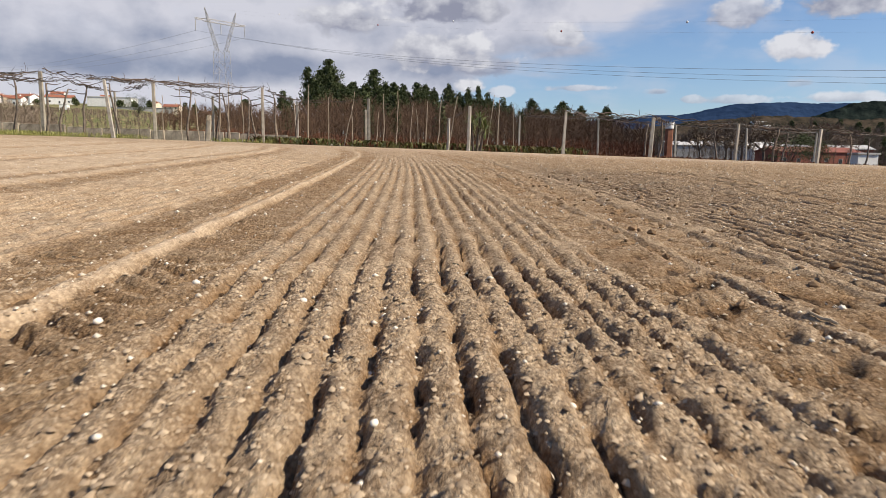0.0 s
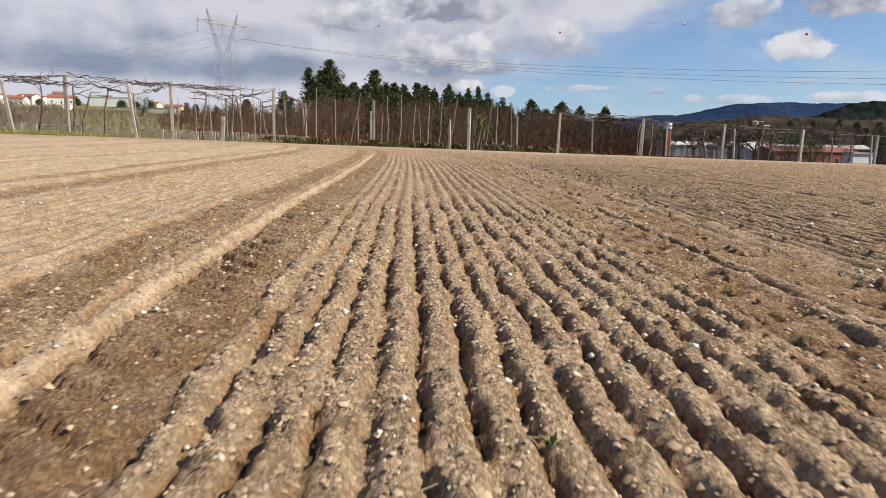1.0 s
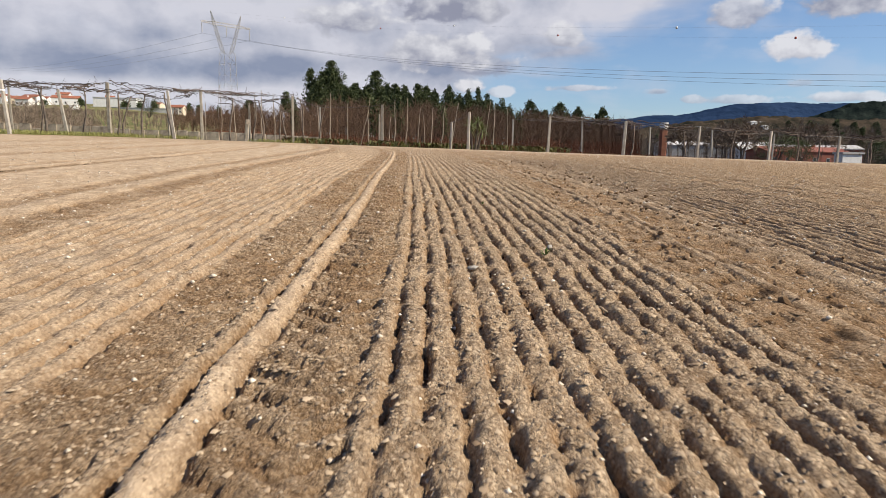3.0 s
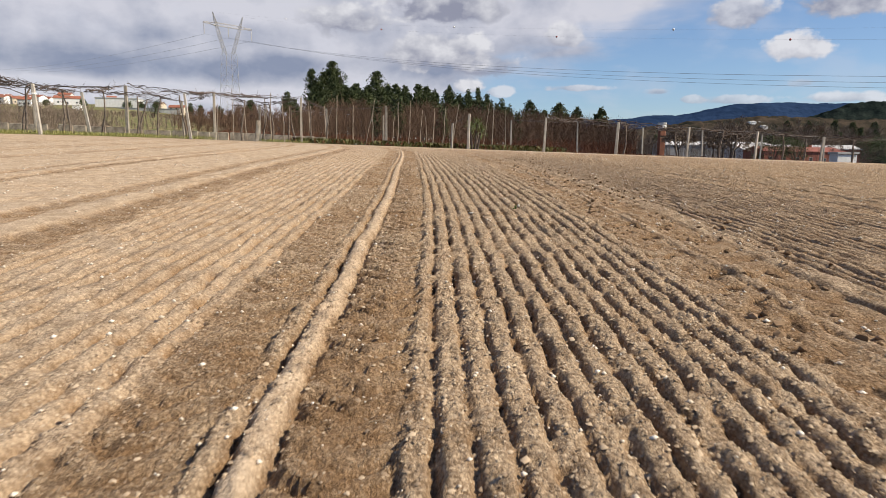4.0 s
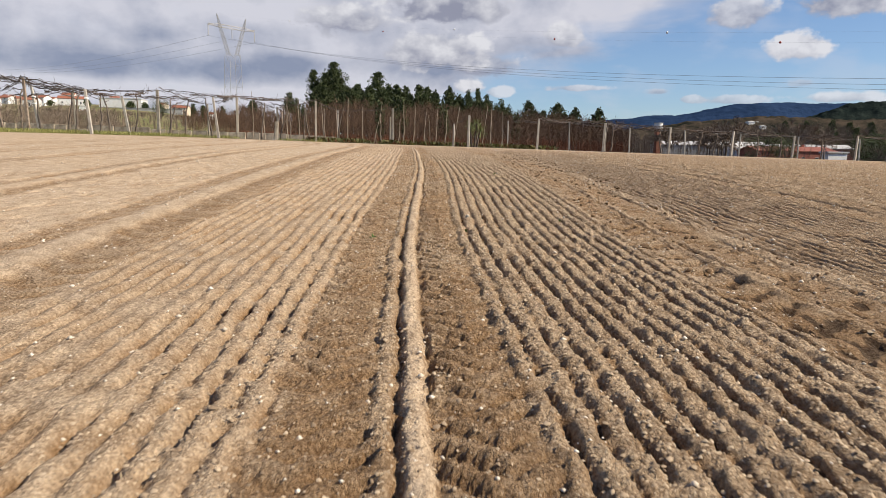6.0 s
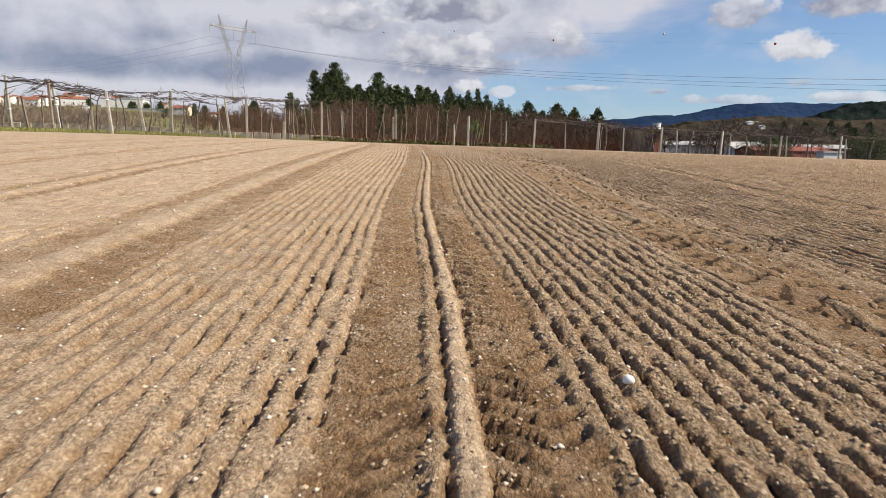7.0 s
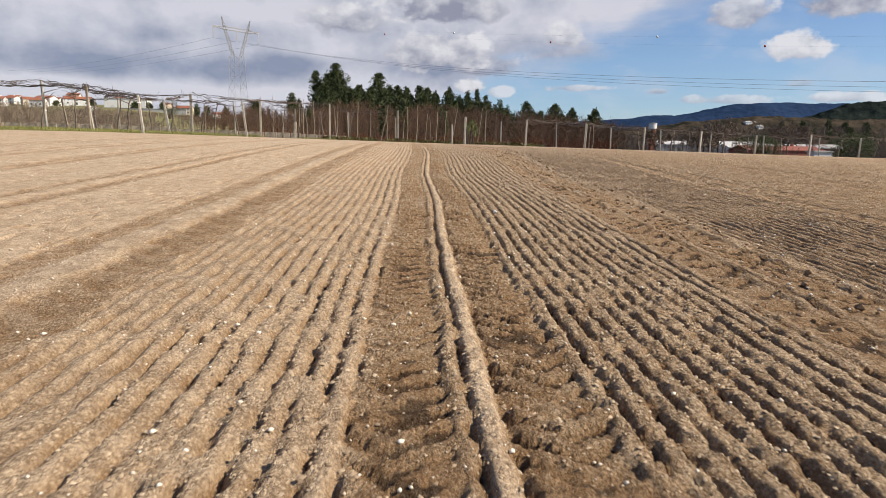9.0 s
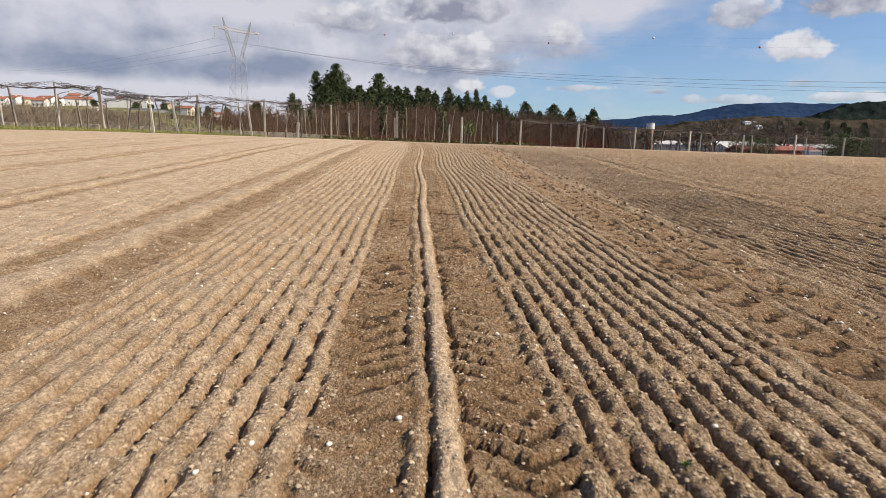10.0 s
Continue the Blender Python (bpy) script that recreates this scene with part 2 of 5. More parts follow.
GREYWALL = mottled("grey_wall", (0.25, 0.25, 0.24), (0.40, 0.39, 0.37), 0.5, 0.85)
GLASS = mottled("dark_window", (0.02, 0.025, 0.03), (0.05, 0.055, 0.06), 0.5, 0.15, 4, 0.0, 0.01, 0.0, 0.6)
STEEL = mottled("galvanised_steel", (0.36, 0.345, 0.335), (0.52, 0.50, 0.485), 0.3, 0.6, 4, 0.0, 0.01, 0.1)
BALLWHITE = mottled("white_ball", (0.75, 0.75, 0.75), (0.85, 0.85, 0.85), 0.5, 0.4)
BALLRED = mottled("red_ball", (0.30, 0.05, 0.03), (0.40, 0.08, 0.05), 0.5, 0.4)
# Blue of the distance haze is painted into this base colour.
HAZE_FOREST = mottled("haze_forest", (0.014, 0.028, 0.062), (0.026, 0.048, 0.10), 0.004, 1.0, 8, 0.6, 20, 0.0, 0.0, 0.0)
SLOPE_SCRUB = mottled("slope_scrub", (0.014, 0.017, 0.013), (0.080, 0.060, 0.044), 0.03, 1.0, 7, 0.6, 4, 0.0, 0.0, 0.0)
NEAR_FOREST = mottled("hill_forest", (0.005, 0.009, 0.009), (0.023, 0.030, 0.026), 0.03, 1.0, 7, 0.6, 6, 0.0, 0.0, 0.0)


# ---------------- mesh helpers ----------------
class Build:
    """Collects vertices and faces of one mesh."""

    def __init__(self):
        self.v, self.f = [], []

    def box(self, cx, cy, cz, sx, sy, sz, taper=1.0, jit=0.0, rz=0.0, lean=(0.0, 0.0)):
        """A block that stands on z = cz, with its edges cut a little."""
        i = len(self.v)
        c, s = math.cos(rz), math.sin(rz)
        b = min(sx, sy) * 0.16
        for k, (z, q) in enumerate(((0, 1.0), (sz - b, taper), (sz, taper * 0.8))):
            hx, hy = sx / 2 * q, sy / 2 * q
            e = b * q
            for px, py in ((hx - e, -hy), (hx, -hy + e), (hx, hy - e), (hx - e, hy), (-hx + e, hy), (-hx, hy - e), (-hx, -hy + e), (-hx + e, -hy)):
                px += random.uniform(-jit, jit)
                py += random.uniform(-jit, jit)
                w = z / max(sz, 1e-6)
                self.v.append((cx + c * px - s * py + lean[0] * w, cy + s * px + c * py + lean[1] * w, cz + z))
        for r in range(2):
            for k in range(8):
                a, d = i + r * 8 + k, i + r * 8 + (k + 1) % 8
                self.f.append((a, d, d + 8, a + 8))
        self.f.append(tuple(i + 16 + k for k in range(8)))
        self.f.append(tuple(i + k for k in reversed(range(8))))
        return self

    def slab(self, p, q):
        """A plain block between two corners."""
        i = len(self.v)
        (a, b, c), (d, e, g) = p, q
        self.v += [(a, b, c), (d, b, c), (d, e, c), (a, e, c), (a, b, g), (d, b, g), (d, e, g), (a, e, g)]
        self.f += [tuple(i + k for k in f) for f in ((0, 3, 2, 1), (4, 5, 6, 7), (0, 1, 5, 4), (1, 2, 6, 5), (2, 3, 7, 6), (3, 0, 4, 7))]
        return self

    def tube(self, pts, radii, sides=5):
        """A round bar along points, with a radius at each."""
        pts = [Vector(p) for p in pts]
        i = len(self.v)
        for k, p in enumerate(pts):
            d = (pts[min(k + 1, len(pts) - 1)] - pts[max(k - 1, 0)])
            d = d.normalized() if d.length > 1e-9 else Vector((0, 0, 1))
            a = d.cross(Vector((0.31, 0.95, 0.05)) if abs(d.z) > 0.5 else Vector((0, 0, 1))).normalized()
            b = d.cross(a)
            r = radii[k] if isinstance(radii, (list, tuple)) else radii
            for s in range(sides):
                w = 2 * math.pi * s / sides
                self.v.append(tuple(p + a * (r * math.cos(w)) + b * (r * math.sin(w))))
        for k in range(len(pts) - 1):
            for s in range(sides):
                q, t = i + k * sides + s, i + k * sides + (s + 1) % sides
                self.f.append((q, t, t + sides, q + sides))
        if sides < 4:
            return self
        self.f.append(tuple(i + s for s in reversed(range(sides))))
        e = i + (len(pts) - 1) * sides
        self.f.append(tuple(e + s for s in range(sides)))
        return self

    def lump(self, x, y, z, sx, sy, sz, rng, jit=0.25):
        """An uneven stone: an icosahedron with shifted corners."""
        i = len(self.v)
        w = rng.uniform(0, 6.28)
        c, s = math.cos(w), math.sin(w)
        for a, b, d in ICO_V:
            k = 1 + rng.uniform(-jit, jit)
            px, py = a * sx * k, b * sy * k
            self.v.append((x + c * px - s * py, y + s * px + c * py, z + d * sz * k))
        self.f += [(i + a, i + b, i + d) for a, b, d in ICO_F]
        return self

    def chip(self, x, y, z, sx, sy, sz, rng):
        """A small far pebble: eight uneven faces."""
        i = len(self.v)
        w = rng.uniform(0, 6.28)
        c, s = math.cos(w), math.sin(w)
        for a, b, d in ((1, 0, 0), (0, 1, 0), (-1, 0, 0), (0, -1, 0), (0, 0, 1), (0, 0, -1)):
            k = rng.uniform(0.8, 1.25)
            self.v.append((x + (c * a * sx - s * b * sy) * k, y + (s * a * sx + c * b * sy) * k, z + d * sz * k))
        self.f += [(i + a, i + b, i + d) for a, b, d in ((0, 1, 4), (1, 2, 4), (2, 3, 4), (3, 0, 4), (1, 0, 5), (2, 1, 5), (3, 2, 5), (0, 3, 5))]
        return self

    def blade(self, p, tip, width, side):
        """A leaf or grass blade: a bent strip with a fold along it."""
        i = len(self.v)
        p, tip = Vector(p), Vector(tip)
        m = p.lerp(tip, 0.55) + Vector((0, 0, (tip - p).length * 0.12))
        s = Vector(side).normalized() * width
        n = (tip - p).cross(s).normalized() * width * 0.3
        self.v += [tuple(p), tuple(m - s), tuple(m + n), tuple(m + s), tuple(tip)]
        self.f += [(i, i + 2, i + 1), (i, i + 3, i + 2), (i + 1, i + 2, i + 4), (i + 2, i + 3, i + 4)]
        return self

    def mesh(self, name, mat, smooth=False):
        me = bpy.data.meshes.new(name)
        me.from_pydata(self.v, [], self.f)
        me.materials.append(mat)
        if smooth:
            me.polygons.foreach_set("use_smooth", [True] * len(me.polygons))
        me.update()
        return me


_g = (1 + 5 ** 0.5) / 2
_n = (1 + _g * _g) ** 0.5
ICO_V = [(a / _n, b / _n, c / _n) for a, b, c in ((-1, _g, 0), (1, _g, 0), (-1, -_g, 0), (1, -_g, 0), (0, -1, _g), (0, 1, _g), (0, -1, -_g), (0, 1, -_g),
                                                 (_g, 0, -1), (_g, 0, 1), (-_g, 0, -1), (-_g, 0, 1))]
ICO_F = [(0, 11, 5), (0, 5, 1), (0, 1, 7), (0, 7, 10), (0, 10, 11), (1, 5, 9), (5, 11, 4), (11, 10, 2), (10, 7, 6), (7, 1, 8),
         (3, 9, 4), (3, 4, 2), (3, 2, 6), (3, 6, 8), (3, 8, 9), (4, 9, 5), (2, 4, 11), (6, 2, 10), (8, 6, 7), (9, 8, 1)]


def part(name, b, mat, parent=None, label="", smooth=False):
    """One mesh object, under a thing or a part."""
    ob = new(name, b.mesh(name, mat, smooth) if isinstance(b, Build) else b)
    if parent is not None:
        ob.parent = parent
    return tagged(ob, label)


def thing(name, m, label, category, group="", kind=""):
    """An empty at the base of a thing, to hold its parts."""
    ob = new(name)
    ob.empty_display_size = 0.1
    ob.matrix_basis = m
    return tagged(ob, label, category, group, kind)


# ---------------- the ground ----------------
def smooth01(v):
    v = np.clip(v, 0, 1)
    return v * v * (3 - 2 * v)


def ground_base(x, y):
    """Height of the land without its furrows: the field climbs away from the camera and rolls over; past it the land falls
    to the valley on the right and climbs to the village on the left."""
    x, y = np.asarray(x, float), np.asarray(y, float)
    xc, yc = np.clip(x, -45, 45), np.clip(y, -45, 54)
    swell = sum(np.interp(y + o, [-26, -21.5, -19, -17.5, -12, -9.5, -8.5, -4.5, -1, 1, 6, 15], [0.04, 0.04, 0.01, -0.005, -0.01, -0.03, 0.0, 0.06, 0.07, 0.075, 0.03, 0.0]) for o in (-1.2, -0.6, 0.0, 0.6, 1.2)) / 5
    swell = swell * smooth01((14 - np.abs(x)) / 8) * smooth01((y + 40) / 14)
    near = swell - 0.0126 * xc + 0.04638 * yc - 0.00043945 * yc * yc - 0.00019622 * xc * yc - 0.0000041 * xc * xc
    yy = np.maximum(y, 1.0)
    e = np.interp(x / yy, [-1.2, -0.6, -0.5, -0.42, -0.28, 0.0, 0.22, 0.42, 0.7, 1.2], [0.066, 0.077, 0.074, 0.064, 0.04, 0.027, 0.016, 0.002, -0.008, -0.008])
    yf = np.minimum(yy, 620)
    far = e * yf * (yf / 620) ** 0.25 + 1.2
    k = smooth01((y - 58) / 110)
    return near * (1 - k) + far * k


def lattice(ix, iy, seed):
    h = (ix.astype(np.int64) * 374761393 + iy.astype(np.int64) * 668265263 + seed * 974634533) & 0xFFFFFFFF
    h = ((h ^ (h >> 13)) * 1274126177) & 0xFFFFFFFF
    return ((h ^ (h >> 16)) & 0xFFFF) / 32767.5 - 1.0


def bumps(x, y, size, seed):
    """Smooth noise from -1 to 1 with features of a size in metres."""
    a, b = x / size, y / size
    ix, iy = np.floor(a), np.floor(b)
    fx, fy = a - ix, b - iy
    fx, fy = fx * fx * (3 - 2 * fx), fy * fy * (3 - 2 * fy)
    v = lattice(ix, iy, seed) * (1 - fx) * (1 - fy) + lattice(ix + 1, iy, seed) * fx * (1 - fy)
    return v + lattice(ix, iy + 1, seed) * (1 - fx) * fy + lattice(ix + 1, iy + 1, seed) * fx * fy


def crumbs(x, y, size, seed):
    """Round crumbs lying close together: height from 0 to 1, each crumb with its own size."""
    a, b = x / size, y / size
    ix, iy = np.floor(a), np.floor(b)
    best = np.zeros_like(a)
    for dx in (-1, 0, 1):
        for dy in (-1, 0, 1):
            cx, cy = ix + dx, iy + dy
            px, py = cx + 0.5 + 0.45 * lattice(cx, cy, seed), cy + 0.5 + 0.45 * lattice(cx, cy, seed + 1)
            r = 0.48 + 0.32 * lattice(cx, cy, seed + 2)
            best = np.maximum(best, r * np.sqrt(np.maximum(0, 1 - ((a - px) ** 2 + (b - py) ** 2) / (r * r + 0.02))))
    return best


LEAN = 0.04                                                    # the rows run a little off the y axis
# wheel tracks: middle, half width, middle of the pair, how dark the pressed soil is
TRACKS = ((-14.1, 0.16, -13.75, 0.4), (-13.4, 0.16, -13.75, 0.4), (-11.5, 0.14, -11.1, 0.5), (-10.8, 0.16, -11.1, 0.7), (-8.95, 0.11, -8.6, 0.5), (-8.6, 0.12, -8.9, 0.75), (-6.45, 0.11, -6.15, 0.45), (-5.87, 0.13, -6.15, 0.6),
          (-4.03, 0.14, -3.7, 0.55), (-3.33, 0.20, -3.7, 0.75), (-1.475, 0.17, -1.17, 1.0), (-0.925, 0.17, -1.17, 1.0), (1.03, 0.15, 1.27, 0.8), (1.50, 0.15, 1.27, 0.7), (4.2, 0.16, 4.5, 0.35), (4.8, 0.16, 4.5, 0.35),
          (6.8, 0.18, 7.1, 0.5), (7.4, 0.18, 7.1, 0.5), (9.4, 0.18, 9.7, 0.5), (10.0, 0.18, 9.7, 0.5), (12.1, 0.18, 12.4, 0.5), (12.7, 0.18, 12.4, 0.5))
RIDGES = ((-1.158, 0.040, 0.009), (1.78, 0.075, 0.012), (-3.68, 0.13, 0.014), (-6.15, 0.12, 0.010), (5.1, 0.08, 0.008))
ROW, PHASE = 0.110, 0.0


def field_relief(x, y, fine=False, coarse=False):
    """Furrows, wheel tracks and clods: height, dampness with painted furrow shade, pale crust."""
    # the rows swing to the left where the tractor turns at the far headland
    swing = 0.0019 * np.maximum(0, y - 4) ** 2 + 0.012 * np.maximum(0, y - 15) ** 2
    stray = sum(np.interp(y + o, [-23, -20.7, -17, -14.6, -9.6, -8, -5, -4, -1, 2, 5], [0.005, 0.01, -0.03, 0.0, -0.08, -0.045, 0.02, 0.05, 0.05, 0.0, -0.02]) for o in (-0.8, -0.4, 0.0, 0.4, 0.8)) / 5
    u = x + LEAN * y + swing - stray + 0.006 * bumps(x * 0, y, 2.3, 11) + 0.009 * bumps(x, y, 0.5, 12) + 0.008 * bumps(x, y, 0.085, 27) + 0.004 * bumps(x, y, 0.04, 45)
    inside = smooth01((47 - y) / 4) * smooth01((x + 30) / 4) * smooth01((44 - x) / 4)
    drilled = 1 - smooth01((y + 0.1 * x - 21) / 3)
    h = np.zeros_like(u)
    track = np.zeros_like(u)
    wet_dark = np.zeros_like(u)
    ridge = np.zeros_like(u)
    press = np.zeros_like(u)
    older = 0.16 * smooth01((-6 - y) / 14)
    edge = 0.03 * bumps(x, y, 0.2, 26) + 0.012 * bumps(x, y, 0.06, 46)
    u_right = u - 0.011 * (y - 4)                              # the pass on the right ran straight ahead
    for c, w, pair, dark in TRACKS:
        middle = -2 < c < 0
        v = u_right if 0 < c < 5 else u
        m = smooth01((w + 0.035 + edge - np.abs(v - c)) / 0.06) * drilled
        track = np.maximum(track, m)
        wet_dark = np.maximum(wet_dark, dark * drilled * smooth01((w + 0.08 + 2.6 * edge - np.abs(v - c)) / 0.15))
        pitch, slant = (0.155, 0.8) if middle else (0.30, 0.9)
        ph = (y - slant * np.abs(v - c - 0.04 * np.sign(c - pair))) / pitch + 0.22 * bumps(x, y, 0.45, 14) + 0.37 * c
        lug = smooth01((np.cos(2 * np.pi * ph) + 0.05 + 0.35 * bumps(x, y, 0.1, 32)) / 0.7) * np.clip(0.75 + 0.6 * bumps(x, y, 0.26, 15), 0, 1.2)
        deep = (0.032 if c > -1.2 else 0.022) if middle else (0.030 if c < 0 else 0.022)
        h -= m * (0.010 + deep * lug)
        press = np.maximum(press, m * lug * (1.0 if middle else 1.6))
    for c, w, top in RIDGES:
        v = u_right if c > 0 else u
        m = np.exp(-(np.abs(v - c) / w) ** 3) * drilled
        if c > 0:
            m = m * np.clip(0.5 + 0.6 * bumps(x, y, 0.4, 33) + 0.5 * bumps(x, y, 0.12, 34), 0, 1.2)
        ridge = np.maximum(ridge, np.minimum(m, 1))
        h += top * m * (1 + 0.35 * bumps(x, y, 0.14, 35) + 0.3 * bumps(x, y, 0.05, 55))
    crest = np.exp(-(np.abs(u + 1.158) / 0.046) ** 4) * drilled
    # the cut beside the middle ridge
    cut = drilled * np.exp(-((u + 1.226 + 0.012 * bumps(x, y, 0.09, 36)) / 0.015) ** 2) * np.clip(0.6 + 0.7 * bumps(x, y, 0.16, 13) + 0.6 * bumps(x, y, 0.05, 29), 0, 1.4)
    h -= 0.030 * cut
    h -= drilled * 0.034 * np.exp(-((u + 1.095 + 0.012 * bumps(x, y, 0.08, 37)) / 0.02) ** 2) * np.clip(0.5 + 0.8 * bumps(x, y, 0.15, 24) + 0.4 * bumps(x, y, 0.05, 30), 0, 1.3)
    bed = drilled * (1 - np.clip(track * (1 - 0.25 * smooth01((u - 0.6) / 0.3)) + ridge, 0, 1))
    # rows of the seed drill: flat-topped ridges with a narrow, broken furrow between
    left = smooth01((-1.45 - u) / 0.25)
    far_left = smooth01((-3.3 - u) / 0.5)
    right = smooth01((u_right - 1.62) / 0.5)
    k = (u - PHASE) / ROW
    d = np.abs(k - np.round(k)) * ROW
    brk, torn = [], []
    yy = y * 0.3 if coarse else y
    for step in (1.0, 1.8) if fine else (1.8,):
        brk.append(np.clip(0.90 + 0.5 * bumps(x, yy * 0.6, 0.085 * step, 16) + (0.45 - 0.2 * right) * bumps(x, yy * (1 - 0.4 * right), 0.045 * step, 28) + 0.25 * bumps(x, y, 0.35, 17), 0.05, 1.6))
        torn.append(np.clip(0.68 + 0.8 * bumps(x, yy * 0.8, 0.07 * step, 38) + 0.8 * bumps(x, yy, 0.038 * step, 39) + 0.35 * bumps(x, y, 0.35, 17), 0.0, 1.6))
    q = 0.0
    if fine:
        q = np.minimum(np.minimum(x - NEAR[0], NEAR[1] - x), np.minimum(y - NEAR[2], NEAR[3] - y))
        q = smooth01((q - 0.02) / 0.35)
    brk, torn = brk[0] * q + brk[-1] * (1 - q), torn[0] * q + torn[-1] * (1 - q)
    dash = np.clip(-0.15 + 1.2 * bumps(x, yy * 0.6, 0.13, 47) + 0.8 * bumps(x, yy, 0.07, 48), 0.0, 1.2)
    brk = brk * (1 - left) + (torn * (1 - far_left) + dash * far_left) * left
    amp = 0.035 * (1 - left) + 0.041 * left + 0.013 * right
    wide = (0.0165 + 0.012 * right + 0.006 * left) * (1 + 0.35 * bumps(x, y, 0.07, 40))
    groove = np.exp(-(d / wide) ** 2)
    h += bed * (-amp * brk * groove + amp * 0.06 * (1 - far_left) * np.cos(2 * np.pi * (k - 0.5)))
    soft = (1 - 0.30 * left * bed) * (1 - 0.35 * right) * (1 - 0.35 * np.exp(-((u + 1.165) / 0.06) ** 4)) * (1 - 0.25 * track)
    rough = 0.006 * bumps(x, y, 0.31, 18) + soft * (0.005 * bumps(x, y * 0.6, 0.11, 19) + 0.006 * bumps(x, y, 0.055, 20))
    plain = soft * 0.007 * bumps(x, y, 0.065, 21)
    if coarse:
        rough, plain = 0.006 * bumps(x, y, 0.9, 18), 0.0
    if fine:
        lumps = soft * (0.018 * crumbs(x, y, 0.055, 50) * smooth01(0.35 + 1.2 * bumps(x, y, 0.17, 51)) + (0.018 + 0.008 * (1 - left)) * crumbs(x, y, 0.034, 60)) - 0.011
        plain = plain * (1 - q) + lumps * q
    elif not coarse:
        plain = plain + drilled * (1 - left) * (0.010 - 0.007 * right) * (crumbs(x, y, 0.085, 52) - 0.35)
    # churned ground on the wheel track to the right
    churn = np.exp(-((u_right - 1.32) / 0.27) ** 2) * drilled * (0.3 if coarse else 1.0)
    rough += plain + churn * np.clip(0.6 + bumps(x, y, 1.3, 31), 0.2, 1.5) * (0.018 * bumps(x, y, 0.24, 22) + 0.015 * bumps(x, y, 0.11, 23))
    # cross tracks on the headland
    turn = (1 - drilled) * np.clip(np.cos(2 * np.pi * (y + 0.12 * x + 0.5 * bumps(x, y, 6.0, 49)) / 4.2) * 1.6 - 0.8, 0, 1) * np.clip(0.7 + 0.6 * bumps(x, y, 2.5, 53), 0, 1)
    # Furrow mask: moist soil, deepened to stand in for groove shade.
    moist_shade = np.exp(-(d / (1.25 * wide)) ** 2) * bed * np.clip(0.85 + 0.6 * bumps(x, y, 0.11, 41), 0, 1.2) * np.clip(brk, 0, 1)
    # Damp in tracks and prints, with painted shade in prints, furrows and cut.
    damp_shade = (1 - 0.9 * crest) * np.clip(np.minimum(0.84, wet_dark * (0.52 + 0.5 * older + 0.30 * bumps(x, y, 0.7, 25) + 0.2 * bumps(x, y, 0.12, 54)) + (0.40 + 0.4 * older) * press) + 0.8 * cut + 0.15 * churn + 0.04 * right + older * (1 - left) + 0.45 * turn + (1.1 * (1 - left) + 0.95 * left) * moist_shade, 0, 1)
    crust = np.clip(0.22 * far_left + 0.66 * left + 0.46 * (1 - left) - 0.9 * older - 0.08 * right, 0, 1) * (1 - 0.4 * track) + 0.45 * crest
    crust = crust * drilled + 0.55 * (1 - drilled)
    return inside * (h + rough - 0.02 * turn), inside * damp_shade, inside * np.clip(crust, 0, 1)


NEAR = (-1.75, 1.25, -24.3, 2.6)
MID = (-6.0, 6.0, -24.3, 12.0)


def axis(parts):
    """Grid lines: stretches of (start, end, step at start, step at end)."""
    out = [parts[0][0]]
    for a, b, s0, s1 in parts:
        p = a
        while True:
            p += s0 + (s1 - s0) * min(1, max(0, (p - a) / (b - a)))
            if p >= b - 0.3 * s1:
                break
            out.append(p)
        out.append(b)
    return np.array(out)


def left_edge(y):
    """Where the field ends on the left."""
    return np.interp(y, [-40, 10, 27, 35.5, 43.5, 46.5, 60], [-30, -30, -24.3, -18.8, -12.8, -5.5, 30])


def sheet(xs, ys, holes=(), fine=False, skirt=False, coarse=False):
    """One stretch of the ground as arrays: places, dampness with painted shade, crust, grass and faces."""
    X, Y = np.meshgrid(xs, ys)
    Z = ground_base(X, Y)
    near = (np.abs(X) < 60) & (np.abs(Y - 10) < 60)
    D, K = np.zeros_like(X), np.zeros_like(X)
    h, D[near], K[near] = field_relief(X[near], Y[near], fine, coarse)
    Z[near] += h
    if skirt:
        for s in (np.s_[0, :], np.s_[-1, :], np.s_[:, 0], np.s_[:, -1]):
            Z[s] -= 0.05
    bearing = X / np.maximum(Y, 1.0)
    wood = smooth01((Y - 47.5) / 2.5) * smooth01((bearing + 0.40) / 0.05) * (1 - smooth01((bearing - 0.6) / 0.2) * smooth01((Y - 200) / 200))
    W = np.clip(smooth01((left_edge(Y) - X) / 1.5) + smooth01((Y - 46.5) / 1.5), 0, 1)
    W = W + 2 * wood
    ny, nx = X.shape
    i = np.arange((ny - 1) * nx).reshape(ny - 1, nx)[:, :-1]
    keep = np.ones(i.shape, bool)
    mx, my = (X[:-1, :-1] + X[1:, 1:]) / 2, (Y[:-1, :-1] + Y[1:, 1:]) / 2
    for x0, x1, y0, y1 in holes:
        keep &= ~((mx > x0) & (mx < x1) & (my > y0) & (my < y1))
    i = i[keep]
    return np.stack([X, Y, Z], -1).reshape(-1, 3), D.ravel(), K.ravel(), W.ravel(), np.stack([i, i + 1, i + nx + 1, i + nx], -1)


